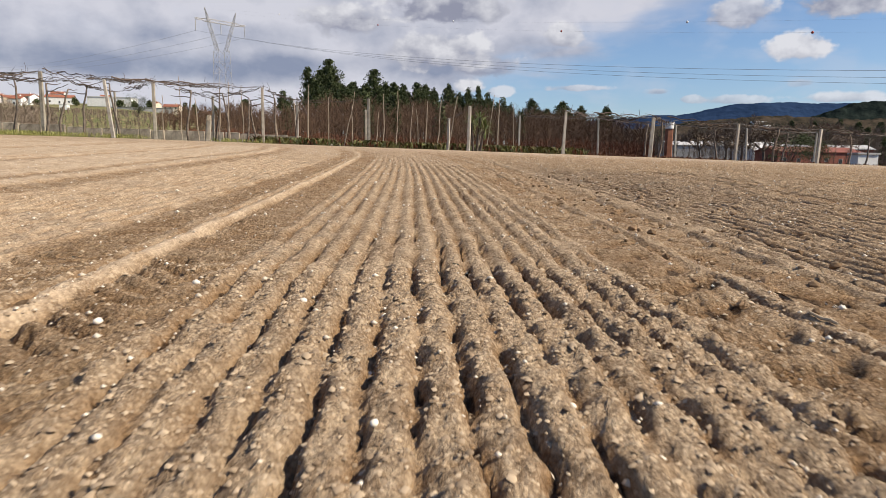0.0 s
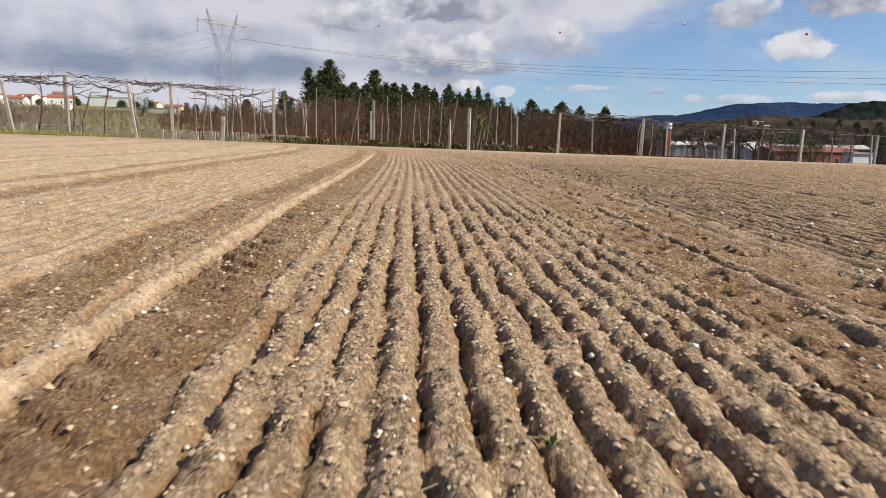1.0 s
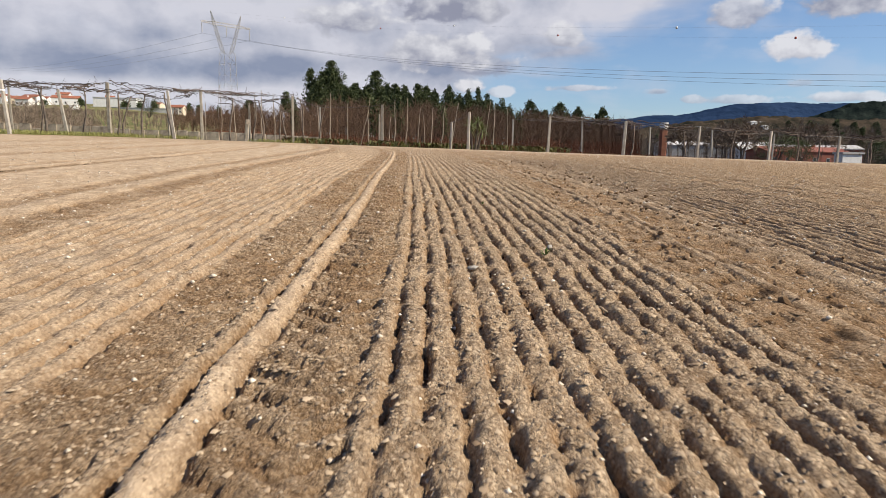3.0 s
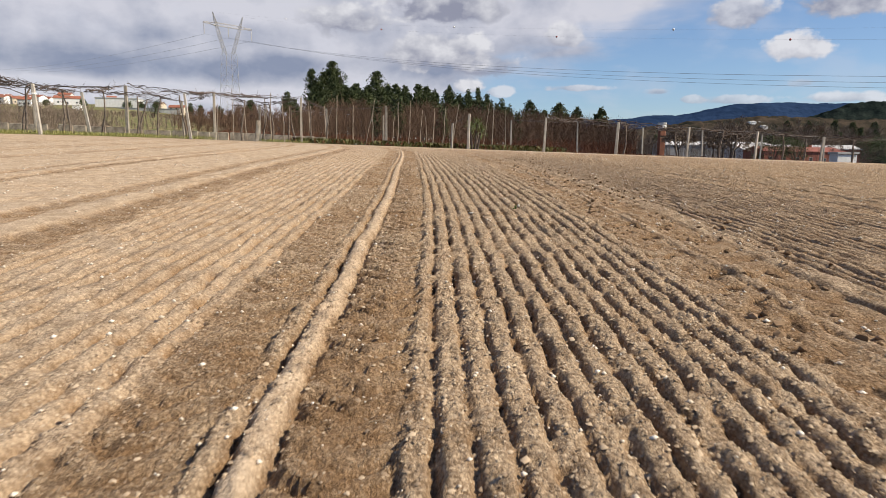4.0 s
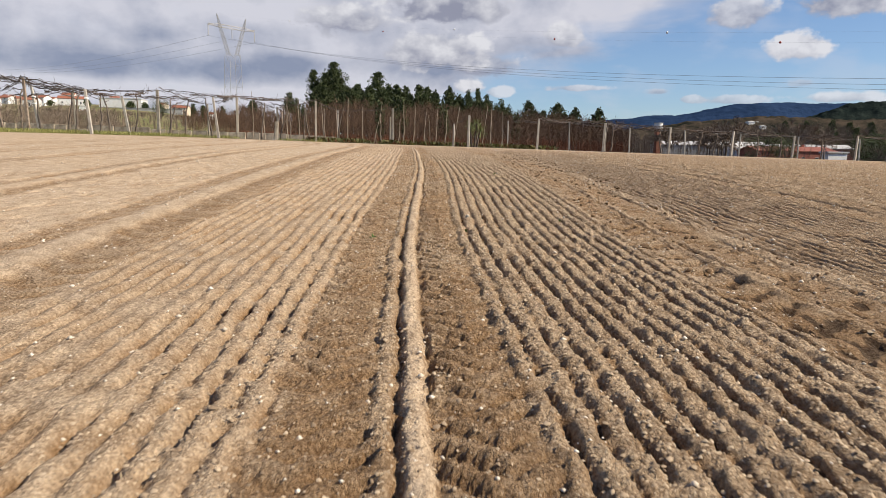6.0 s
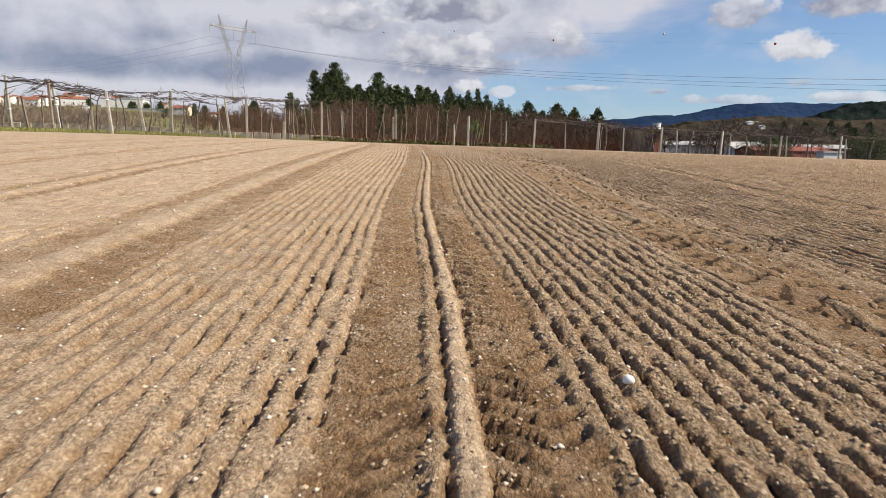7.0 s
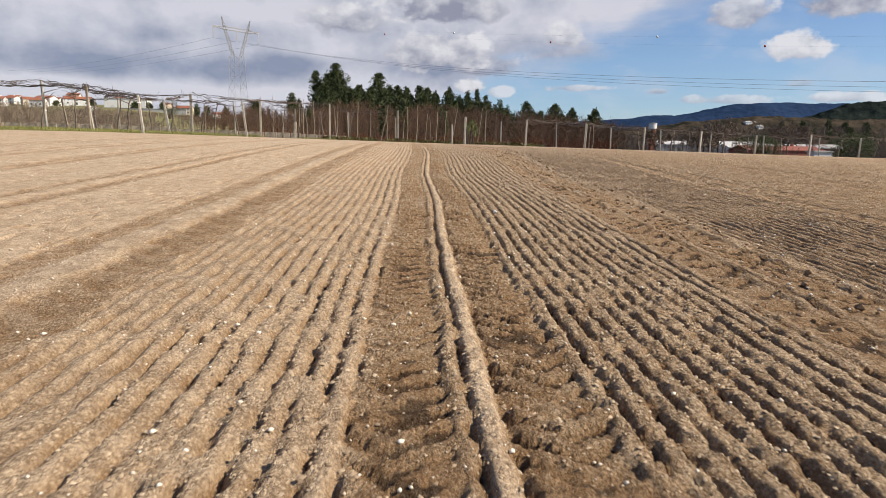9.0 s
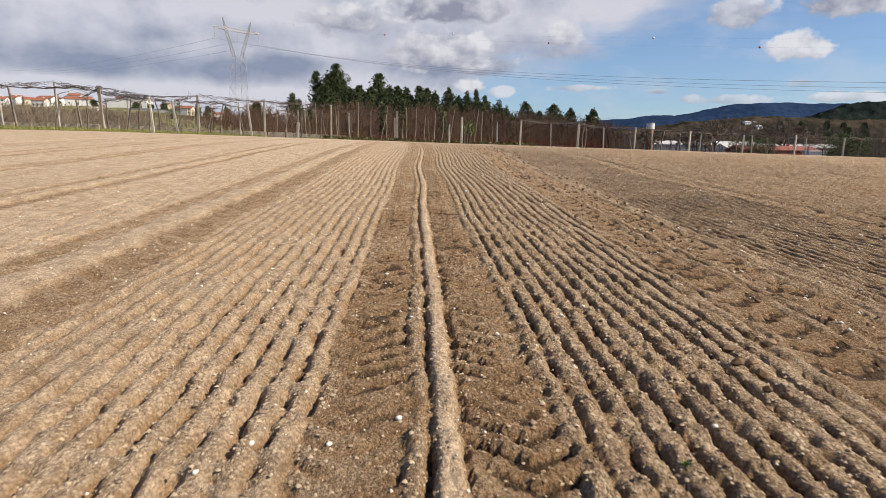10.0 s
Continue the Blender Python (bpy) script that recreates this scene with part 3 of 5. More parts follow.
def make_ground():
    """One sheet to the horizon, finest along the strip over which the camera passes."""
    e, g = 0.06, 0.15                             # the finer sheets reach a little under the coarser ones
    near = sheet(axis([(NEAR[0] - e, NEAR[1] + e, 0.0120, 0.0120)]), axis([(NEAR[2] - e, NEAR[3] + e, 0.022, 0.022)]), fine=True, skirt=True)
    mid = sheet(axis([(MID[0] - g, NEAR[0], 0.034, 0.024), (NEAR[0], NEAR[1], 0.024, 0.024), (NEAR[1], 4.6, 0.020, 0.022), (4.6, MID[1] + g, 0.024, 0.032)]),
                axis([(MID[2] - g, NEAR[3], 0.062, 0.062), (NEAR[3], MID[3] + g, 0.056, 0.10)]), [NEAR], skirt=True)
    far = sheet(axis([(-4400, -400, 600, 150), (-400, -60, 60, 10), (-60, -16, 4.0, 0.3), (-16, -11, 0.2, 0.06), (-11, MID[0], 0.05, 0.05), (MID[0], MID[1], 0.04, 0.034), (MID[1], 14, 0.03, 0.03), (14, 17, 0.05, 0.2), (17, 60, 0.3, 4.0), (60, 400, 10, 60), (400, 4400, 150, 600)]),
                axis([(-4400, -200, 900, 150), (-200, -30, 40, 4), (-30, MID[2], 1.5, 0.12), (MID[2], MID[3], 0.28, 0.28), (MID[3], 22, 0.11, 0.24), (22, 60, 0.24, 1.5), (60, 700, 4, 60), (700, 4400, 60, 600)]), [MID], coarse=True)
    co, D, K, W, quads, n = [], [], [], [], [], 0
    for c, d, k, w, q in (near, mid, far):
        co.append(c), D.append(d), K.append(k), W.append(w), quads.append(q + n)
        n += len(c)
    quads = np.concatenate(quads).astype(np.int32)
    me = bpy.data.meshes.new("ground")
    me.vertices.add(n)
    me.vertices.foreach_set("co", np.concatenate(co).astype(np.float32).ravel())
    me.loops.add(quads.size)
    me.loops.foreach_set("vertex_index", quads.ravel())
    me.polygons.add(len(quads))
    me.polygons.foreach_set("loop_start", np.arange(0, quads.size, 4, dtype=np.int32))
    me.polygons.foreach_set("use_smooth", np.ones(len(quads), bool))
    W = np.concatenate(W)
    L = np.clip(W - 1, 0, 1)
    for name, a in (("damp_shade", np.concatenate(D)), ("crust", np.concatenate(K)), ("weed", np.clip(W, 0, 1)), ("litter", L)):
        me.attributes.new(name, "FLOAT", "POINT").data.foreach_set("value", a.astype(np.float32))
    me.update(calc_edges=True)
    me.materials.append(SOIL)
    ob = new("ground", me)
    return tagged(ob, "sandy brown ploughed field with drilled rows and tyre tracks", "field", kind="structure")


make_ground()


def gz(x, y, relief=False):
    z = float(ground_base(x, y))
    if relief:
        z += float(field_relief(np.array([float(x)]), np.array([float(y)]), NEAR[0] < x < NEAR[1] and NEAR[2] < y < NEAR[3])[0][0])
    return z


# ---------------- hills and mountains far off ----------------
def ridge_land(name, y0, depth, crest, mat, label, wob, seed, nb=400):
    """A range of hills: crest gives pairs of bearing and rise per metre of distance."""
    nd = 44
    B, Q = np.meshgrid(np.linspace(crest[0][0], crest[-1][0], nb), np.linspace(0, 1, nd))
    Y = y0 + depth * Q
    top = np.interp(B, [c[0] for c in crest], [c[1] for c in crest]) * (y0 + depth * 0.6)
    k = y0 / 1000
    X = B * Y
    top = top + wob * (bumps(X, Y, 75 * k, seed) + 0.7 * bumps(X, Y, 24 * k, seed + 1) + 0.8 * crumbs(X, Y, 12 * k, seed + 2))
    s = np.where(Q < 0.6, np.sin(np.minimum(1, Q / 0.6) * np.pi / 2), np.cos((Q - 0.6) / 0.4 * np.pi / 3))
    Z = -12 + (top + 12) * np.maximum(0, s)
    b = Build()
    b.v = np.stack([B * Y, Y, Z], -1).reshape(-1, 3).tolist()
    i = np.arange((nd - 1) * nb).reshape(nd - 1, nb)[:, :-1].ravel()
    b.f = np.stack([i, i + 1, i + nb + 1, i + nb], -1).tolist()
    return tagged(new(name, b.mesh(name, mat, True)), label, "hill", kind="structure")


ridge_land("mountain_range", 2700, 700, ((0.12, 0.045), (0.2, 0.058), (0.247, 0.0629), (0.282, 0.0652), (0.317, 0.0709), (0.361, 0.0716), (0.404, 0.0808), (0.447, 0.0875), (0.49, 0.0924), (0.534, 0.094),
                                         (0.577, 0.0929), (0.62, 0.0945), (0.7, 0.093), (0.9, 0.08), (1.15, 0.05)), HAZE_FOREST, "forested mountains on the horizon, coloured with haze blue", 5, 31)
ridge_land("wooded_hill", 1250, 380, ((0.47, 0.0), (0.52, 0.045), (0.56, 0.066), (0.59, 0.080), (0.62, 0.087), (0.66, 0.092), (0.75, 0.100), (0.95, 0.10), (1.3, 0.07)), NEAR_FOREST, "dark green wooded hill beyond the valley", 8, 41)
ridge_land("valley_side", 800, 260, ((0.22, 0.034), (0.3, 0.05), (0.38, 0.06), (0.46, 0.069), (0.55, 0.07), (0.7, 0.07), (1.0, 0.06), (1.3, 0.03)), SLOPE_SCRUB, "brown scrubby slope across the valley", 3.5, 43)


# ---------------- vineyard posts ----------------
def vineyard_post(x, y, h, dx=0.0, w=0.16, mat=GRANITE, ties=0, label="rough grey granite vineyard post at the field edge", sink=0.25):
    z = gz(x, y)
    ob = thing("vineyard_post", pose(x, y, z), label, "post", "posts of the vine pergola")
    b = Build().box(0, 0, -sink, w, w * random.uniform(0.75, 1.0), h + sink, 0.82, w * 0.06, random.uniform(-0.3, 0.3), (dx, 0))
    part("shaft", b, mat, ob)
    for k in range(ties):
        t = random.uniform(0.35, 0.9)
        part("tie", Build().box(dx * t, 0, h * t, w * 1.12, w * 1.1, 0.09, 1.0, 0, 0), TIE, ob, "white plastic tie band")
    return Vector((x + dx, y, z + h))


G_LABEL, C_LABEL, W_LABEL = "rough grey granite vineyard post at the field edge", "pale leaning concrete vineyard post with white ties", "dark weathered wooden vineyard post"
tops = {}
for key, x, y, h, dx, w, mat, ties, label in (
        ("LM", -23.9, 27.6, 2.9, -0.30, 0.19, CONCRETE, 1, C_LABEL), ("L0", -24.7, 34.4, 2.92, -0.49, 0.2, CONCRETE, 0, C_LABEL), ("L2", -18.3, 35.7, 3.17, -0.39, 0.2, CONCRETE, 0, C_LABEL),
        ("L1", -25.2, 40.6, 3.93, 0.0, 0.26, GRANITE, 0, G_LABEL), ("L3", -18.9, 42.2, 3.69, 0.0, 0.22, GRANITE, 0, G_LABEL), ("F", -12.2, 43.5, 3.7, 0.0, 0.2, GRANITE, 0, G_LABEL),
        ("A", -5.46, 47.0, 3.5, 0.0, 0.26, GRANITE, 0, G_LABEL), ("A2", -5.75, 47.6, 2.75, 0.0, 0.16, GRANITE, 0, G_LABEL), ("E", 1.5, 38.4, 2.62, 0.05, 0.2, CONCRETE, 0, "pale granite vineyard post beside a palm-like plant"),
        ("E2", 0.3, 41.0, 2.0, 0.05, 0.17, CONCRETE, 0, G_LABEL)):
    tops[key] = vineyard_post(x, y, h, dx, w, mat, ties, label)
for key, x, y, h, dx, w, mat, ties, label in (
        ("a", -36.7, 36.2, 4.4, -0.25, 0.22, CONCRETE, 2, C_LABEL), ("b", -29.6, 27.4, 2.4, -0.4, 0.16, WOOD, 0, W_LABEL), ("c", -30.7, 33.0, 3.4, -0.45, 0.2, CONCRETE, 2, C_LABEL),
        ("d", -27.8, 27.2, 3.5, -0.15, 0.19, WOOD, 0, W_LABEL), ("e", -31.7, 39.5, 3.7, -0.1, 0.15, GRANITE, 0, G_LABEL), ("g", -38.5, 31.0, 3.7, -0.3, 0.2, CONCRETE, 1, C_LABEL),
        ("h", -36.6, 30.0, 3.4, -0.55, 0.18, WOOD, 0, W_LABEL), ("i", -21.6, 42.6, 3.0, -0.05, 0.13, GRANITE, 0, G_LABEL), ("j", -16.0, 44.8, 3.1, 0.0, 0.16, GRANITE, 0, G_LABEL), ("k", -11.0, 48.5, 3.2, 0.0, 0.17, CONCRETE, 0, G_LABEL)):
    tops[key] = vineyard_post(x, y, h, dx, w, mat, ties, label)
for key, x, y, h, dx, w in (("B", 7.46, 40.0, 2.69, 0.12, 0.19), ("C", 13.95, 43.2, 2.67, 0.12, 0.26), ("R3", 20.54, 45.0, 2.6, 0.1, 0.19), ("R4", 26.85, 45.9, 2.5, 0.12, 0.23),
                            ("R5", 33.3, 47.1, 2.35, 0.15, 0.2), ("R6", 37.6, 44.2, 2.4, 0.12, 0.2), ("R7", 44.0, 46.0, 2.4, 0.1, 0.2), ("R8", 50.5, 47.5, 2.4, 0.1, 0.2)):
    tops[key] = vineyard_post(x, y, h, dx, w, CONCRETE, 0, "pale upright concrete post along the field edge")
for key, x, y, h in (("q0", 6.2, 52.5, 3.1), ("q1", 12.8, 53.0, 3.2), ("q2", 19.2, 53.0, 2.9), ("q3", 25.1, 53.0, 2.85), ("q4", 31.3, 54.0, 2.8), ("q5", 38.0, 54.5, 2.8), ("q6", 45.0, 55.0, 2.8)):
    tops[key] = vineyard_post(x, y, h, random.uniform(-0.1, 0.1), 0.15, CONCRETE, 0, "slim concrete post in the second vine row")


# ---------------- wires and vines ----------------
def trellis(p, q, canes, sag=0.12, spread=0.16, n_up=5):
    """A wire between two post tops, with last year's canes tangled along it."""
    p, q = Vector(p), Vector(q)
    ob = thing("trellis_wire", pose(*p), "bare brown vine canes tangled along a trellis wire", "vine", "trellis of the pergola")
    d = q - p
    pts = [d * (k / 6) + Vector((0, 0, -sag * 4 * (k / 6) * (1 - k / 6))) for k in range(7)]
    part("wire", Build().tube(pts, 0.008, 4), WIRE, ob)
    b = Build()
    for c in range(canes):
        a, e = sorted((random.uniform(-0.05, 0.6), random.uniform(0.4, 1.08)))
        n = 12
        off = Vector((random.uniform(-1, 1), random.uniform(-1, 1), random.uniform(-0.6, 1))) * spread
        cp, w = [], random.uniform(0, 9)
        for k in range(n):
            t = a + (e - a) * k / (n - 1)
            wob = Vector((math.sin(w + 3.1 * k), math.cos(1.7 * w + 2.3 * k), math.sin(2.1 * w + 1.9 * k))) * 0.07
            cp.append(d * t + off + wob + Vector((0, 0, -sag * 4 * t * (1 - t))))
        r = random.uniform(0.014, 0.042)
        b.tube(cp, [r * (1 - 0.6 * k / (n - 1)) for k in range(n)], 4)
    for c in range(n_up):
        t = random.uniform(0, 1)
        s = d * t
        up = Vector((random.uniform(-0.3, 0.3), random.uniform(-0.3, 0.3), random.uniform(-0.5, 0.55)))
        b.tube([s, s + up * 0.5 + Vector((0.04, 0, 0.03)), s + up], [0.016, 0.012, 0.006], 4)
    tagged(part("cane_tangle", b, CANE, ob), kind="stuff")


for a, c, n in (("LM", "L0", 5), ("L0", "L2", 6), ("L0", "L1", 6), ("L2", "L3", 7), ("L1", "L3", 9), ("L3", "F", 7), ("L2", "F", 4), ("c", "L0", 7), ("b", "LM", 5), ("c", "LM", 7), ("a", "c", 8), ("e", "L1", 8),
                ("a", "e", 7), ("d", "b", 6), ("d", "LM", 6), ("g", "h", 6), ("g", "a", 7), ("h", "d", 7), ("d", "c", 6), ("L1", "i", 6), ("i", "L3", 5), ("L3", "j", 5), ("j", "F", 5), ("F", "k", 5), ("k", "A", 3), ("E2", "E", 3),
                ("B", "q1", 6), ("B", "C", 3), ("C", "q1", 7), ("C", "q2", 5), ("C", "R3", 5), ("R3", "q2", 5), ("R3", "R4", 7), ("R4", "q3", 5), ("R4", "R5", 7), ("R5", "q4", 5), ("R5", "R6", 5), ("R6", "R7", 6), ("R7", "R8", 6),
                ("q0", "q1", 6), ("q1", "q2", 7), ("q2", "q3", 7), ("q3", "q4", 7), ("q4", "q5", 7), ("q5", "q6", 6), ("R6", "q5", 5)):
    trellis(tops[a], tops[c], n)


def vine(x, y, h, lean, seed, forks=2, r=0.07):
    """An old bare vine: a gnarled trunk and its arms."""
    rng = random.Random(seed)
    z = gz(x, y)
    ob = thing("grapevine", pose(x, y, z), "gnarled bare grapevine trunk in winter", "vine", "vines of the pergola")
    pts, p = [], Vector((0, 0, -0.1))
    n = 8
    for k in range(n):
        t = k / (n - 1)
        pts.append(Vector((lean * t + 0.09 * math.sin(5 * t + seed) + rng.uniform(-0.03, 0.03), rng.uniform(-0.05, 0.05), -0.1 + (h + 0.1) * t)))
    part("trunk", Build().tube(pts, [r * (1.25 - 0.6 * k / (n - 1)) for k in range(n)], 6), BARK, ob, smooth=True)
    b = Build()
    for f in range(forks):
        s = pts[-1 - f]
        a = rng.uniform(0, 6.28)
        q, arm = s.copy(), [s.copy()]
        for k in range(4):
            q = q + Vector((math.cos(a) * 0.35, math.sin(a) * 0.2, rng.uniform(-0.05, 0.18)))
            arm.append(q.copy())
        b.tube(arm, [r * 0.5, r * 0.42, r * 0.32, r * 0.25, r * 0.15], 5)
    part("cordon", b, CANE, ob)


vines = [(-22.6, 36.6, 2.9, 0.25), (-21.0, 41.5, 3.4, -0.3), (-23.6, 42.0, 3.2, 0.5), (-24.4, 40.8, 2.9, 0.7), (-16.6, 41.8, 3.2, 0.2), (-15.4, 43.6, 3.0, 0.3), (-14.4, 43.2, 3.2, -0.3), (-13.6, 44.2, 3.0, 0.4),
         (-13.0, 44.5, 2.9, -0.25), (-10.6, 45.8, 3.2, 0.5), (-11.4, 44.4, 3.1, -0.3), (-29.2, 34.2, 3.1, 0.3), (-27.0, 36.0, 3.0, -0.4), (-30.2, 40.4, 3.4, 0.3), (-33.5, 35.0, 3.2, 0.35), (-26.2, 29.8, 2.7, 0.3),
         (-29.0, 30.5, 2.7, -0.3), (-33.8, 31.0, 3.0, 0.2), (-27.6, 41.5, 3.5, 0.2), (14.9, 44.4, 2.5, 0.25), (16.2, 52.0, 2.8, 0.4), (22.5, 52.6, 2.6, -0.3), (24.0, 46.5, 2.4, 0.2), (28.2, 53.2, 2.6, 0.25),
         (30.0, 47.0, 2.3, -0.25), (35.5, 53.8, 2.5, 0.3), (36.0, 47.0, 2.2, 0.2), (40.5, 54.0, 2.5, 0.2), (42.0, 46.4, 2.2, 0.3), (47.0, 48.0, 2.3, 0.2)]
for k, (x, y, h, lean) in enumerate(vines):
    vine(x, y, h, lean, 100 + k)


def stake(x, y, h, dx, seed):
    """A thin, crooked pole for the young vines."""
    rng = random.Random(seed)
    n = 6
    pts = [Vector((dx * k / (n - 1) + rng.uniform(-0.05, 0.05), rng.uniform(-0.03, 0.03), -0.15 + (h + 0.15) * k / (n - 1))) for k in range(n)]
    r = rng.uniform(0.028, 0.05)
    ob = new("vine_stake", Build().tube(pts, [r * (1.15 - 0.5 * k / (n - 1)) for k in range(n)], 5).mesh("vine_stake", STAKEWOOD))
    ob.matrix_basis = pose(x, y, gz(x, y))
    return tagged(ob, "thin crooked wooden vine stake", "stake", "stakes along the fence")


for k, (px, tx, rise) in enumerate(((333, 331, 4.6), (362, 358, 3.1), (415, 414, 4.3), (440, 436, 4.1), (497, 493, 3.7), (532, 526, 3.3), (551, 551, 4.3), (585, 587, 3.5), (612, 632, 4.0), (628, 626, 3.0), (668, 672, 2.6), (681, 681, 3.9),
                                    (703, 705, 4.1), (726, 731, 3.3), (743, 737, 3.0), (754, 757, 3.5), (774, 780, 3.6), (792, 807, 3.9), (858, 871, 4.1), (877, 879, 3.8), (906, 904, 3.6), (396, 400, 3.8), (300, 302, 3.2), (846, 850, 2.7))):
    y = 45.0 + 0.0035 * (px - 300) + (k % 3) * 0.8
    b = (px - 784) / 1110.0
    stake(b * y, y, rise * y / 47.0, (tx - px) / 1110.0 * y, 300 + k)

# the broken old post
ob = thing("broken_post", pose(-15.7, 42.7, gz(-15.7, 42.7)), "broken mossy granite post stump with a worn cap", "post")
part("shaft", Build().box(0, 0, -0.2, 0.36, 0.3, 1.55, 0.75, 0.03, 0.2, (0.16, 0)), GRANITE, ob)
part("cap", Build().box(0.16, 0, 1.35, 0.34, 0.32, 0.34, 0.8, 0.04, 0.4), SLAB, ob, "dark worn stone cap")


# ---------------- sword-leaved plant, wall, weeds, grass ----------------
def sword_plant(x, y):
    rng = random.Random(5)
    ob = thing("cabbage_palm", pose(x, y, gz(x, y)), "yellow-green sword-leaved cabbage palm by a post", "shrub")
    for dx, h, lean in ((-0.12, 1.75, -0.18), (0.10, 2.05, 0.16), (0.28, 1.45, 0.34)):
        part("trunk", Build().tube([(dx, 0, -0.1), (dx + lean * 0.4, 0, h * 0.5), (dx + lean, 0, h)], [0.10, 0.075, 0.06], 6), TRUNK, ob)
        b = Build()
        for k in range(60):
            base = Vector((dx + lean + rng.uniform(-0.06, 0.06), rng.uniform(-0.06, 0.06), h - rng.uniform(0.0, 0.35)))
            a, e, ln = rng.uniform(0, 6.28), rng.uniform(-0.9, 1.2), rng.uniform(0.5, 0.9)
            tip = base + Vector((math.cos(a) * math.cos(e), math.sin(a) * math.cos(e), math.sin(e))) * ln
            b.blade(base, tip, 0.035, (-math.sin(a), math.cos(a), 0))
        part("leaves", b, PALM, ob)


sword_plant(1.95, 39.0)


def stone_wall():
    """A low wall of granite slabs behind the pergola."""
    ob = thing("boundary_wall", pose(0, 0, 0), "low wall of upright granite slabs behind the vines", "wall", kind="structure")
    rng = random.Random(8)
    x = -62.0
    while x < -13.5:
        w = rng.uniform(0.9, 2.1)
        y = 55.0 + 0.06 * (x + 62)
        z = gz(x + w / 2, y)
        h = rng.uniform(0.84, 0.98) * (1.15 if x < -34 else 1.0) * (0.6 if rng.random() < 0.12 else 1.0)
        o = part("slab", Build().box(0, 0, -0.3, w - 0.012, rng.uniform(0.22, 0.28), h + 0.3, 0.97, 0.03, rng.uniform(-0.03, 0.03), (rng.uniform(-0.03, 0.03), 0)), SLAB, ob)
        o.matrix_basis = pose(x + w / 2, y, z)
        x += w


stone_wall()


def scatter_blades(name, n, place, height, width, mat, label, category, seed, droop=0.5):
    rng = random.Random(seed)
    b = Build()
    for k in range(n):
        x, y = place(rng)
        z = gz(x, y)
        for j in range(3):
            a, h = rng.uniform(0, 6.28), rng.uniform(0.25, 1.0) ** 1.5 * height
            dx, dy = math.cos(a), math.sin(a)
            b.blade((x, y, z - 0.02), (x + dx * h * droop, y + dy * h * droop, z + h), width * rng.uniform(0.6, 1.2), (-dy, dx, 0))
    ob = new(name, b.mesh(name, mat))
    return tagged(ob, label, category, kind="stuff")


def bank(rng):
    if rng.random() < 0.06:
        return rng.uniform(-15.5, -11.5), rng.uniform(42.5, 44.5)
    while True:
        y = rng.uniform(10, 37.5)
        x = float(left_edge(y)) - abs(rng.gauss(0, 2.0)) + 0.3
        if float(bumps(np.array([x * 0.5]), np.array([y]), 0.8, 89)[0]) > rng.uniform(-0.9, 0.5):
            return x, y


def fence_weeds(rng):
    while True:
        x = rng.uniform(-13, 10)
        if float(bumps(np.array([x]), np.array([0.0]), 0.9, 88)[0]) + 0.35 > rng.uniform(-0.6, 1.0):
            return x, float(np.interp(x, [-13, -5.5, 1.5, 10], [44.5, 46.4, 46.0, 45.5])) + rng.gauss(0.5, 0.8)


def fence_weeds_right(rng):
    x = rng.uniform(8, 48)
    return x, float(np.interp(x, [8, 14, 27, 48], [45.5, 46.5, 49, 51])) + abs(rng.gauss(0, 1.0))


scatter_blades("grass_bank", 4500, bank, 0.32, 0.016, GRASS, "strip of short green grass beside the field", "grass", 21)
scatter_blades("fence_weeds", 2600, fence_weeds, 0.58, 0.085, WEED, "low dull green and yellowish weeds along the fence", "weeds", 22, 0.9)
scatter_blades("fence_scrub", 900, fence_weeds, 0.6, 0.05, BRACKEN, "dead brown stalks among the weeds at the fence", "weeds", 24, 0.5)
scatter_blades("fence_bracken", 1100, fence_weeds_right, 0.32, 0.03, BRACKEN, "dead brown bracken along the field edge", "weeds", 23, 0.6)


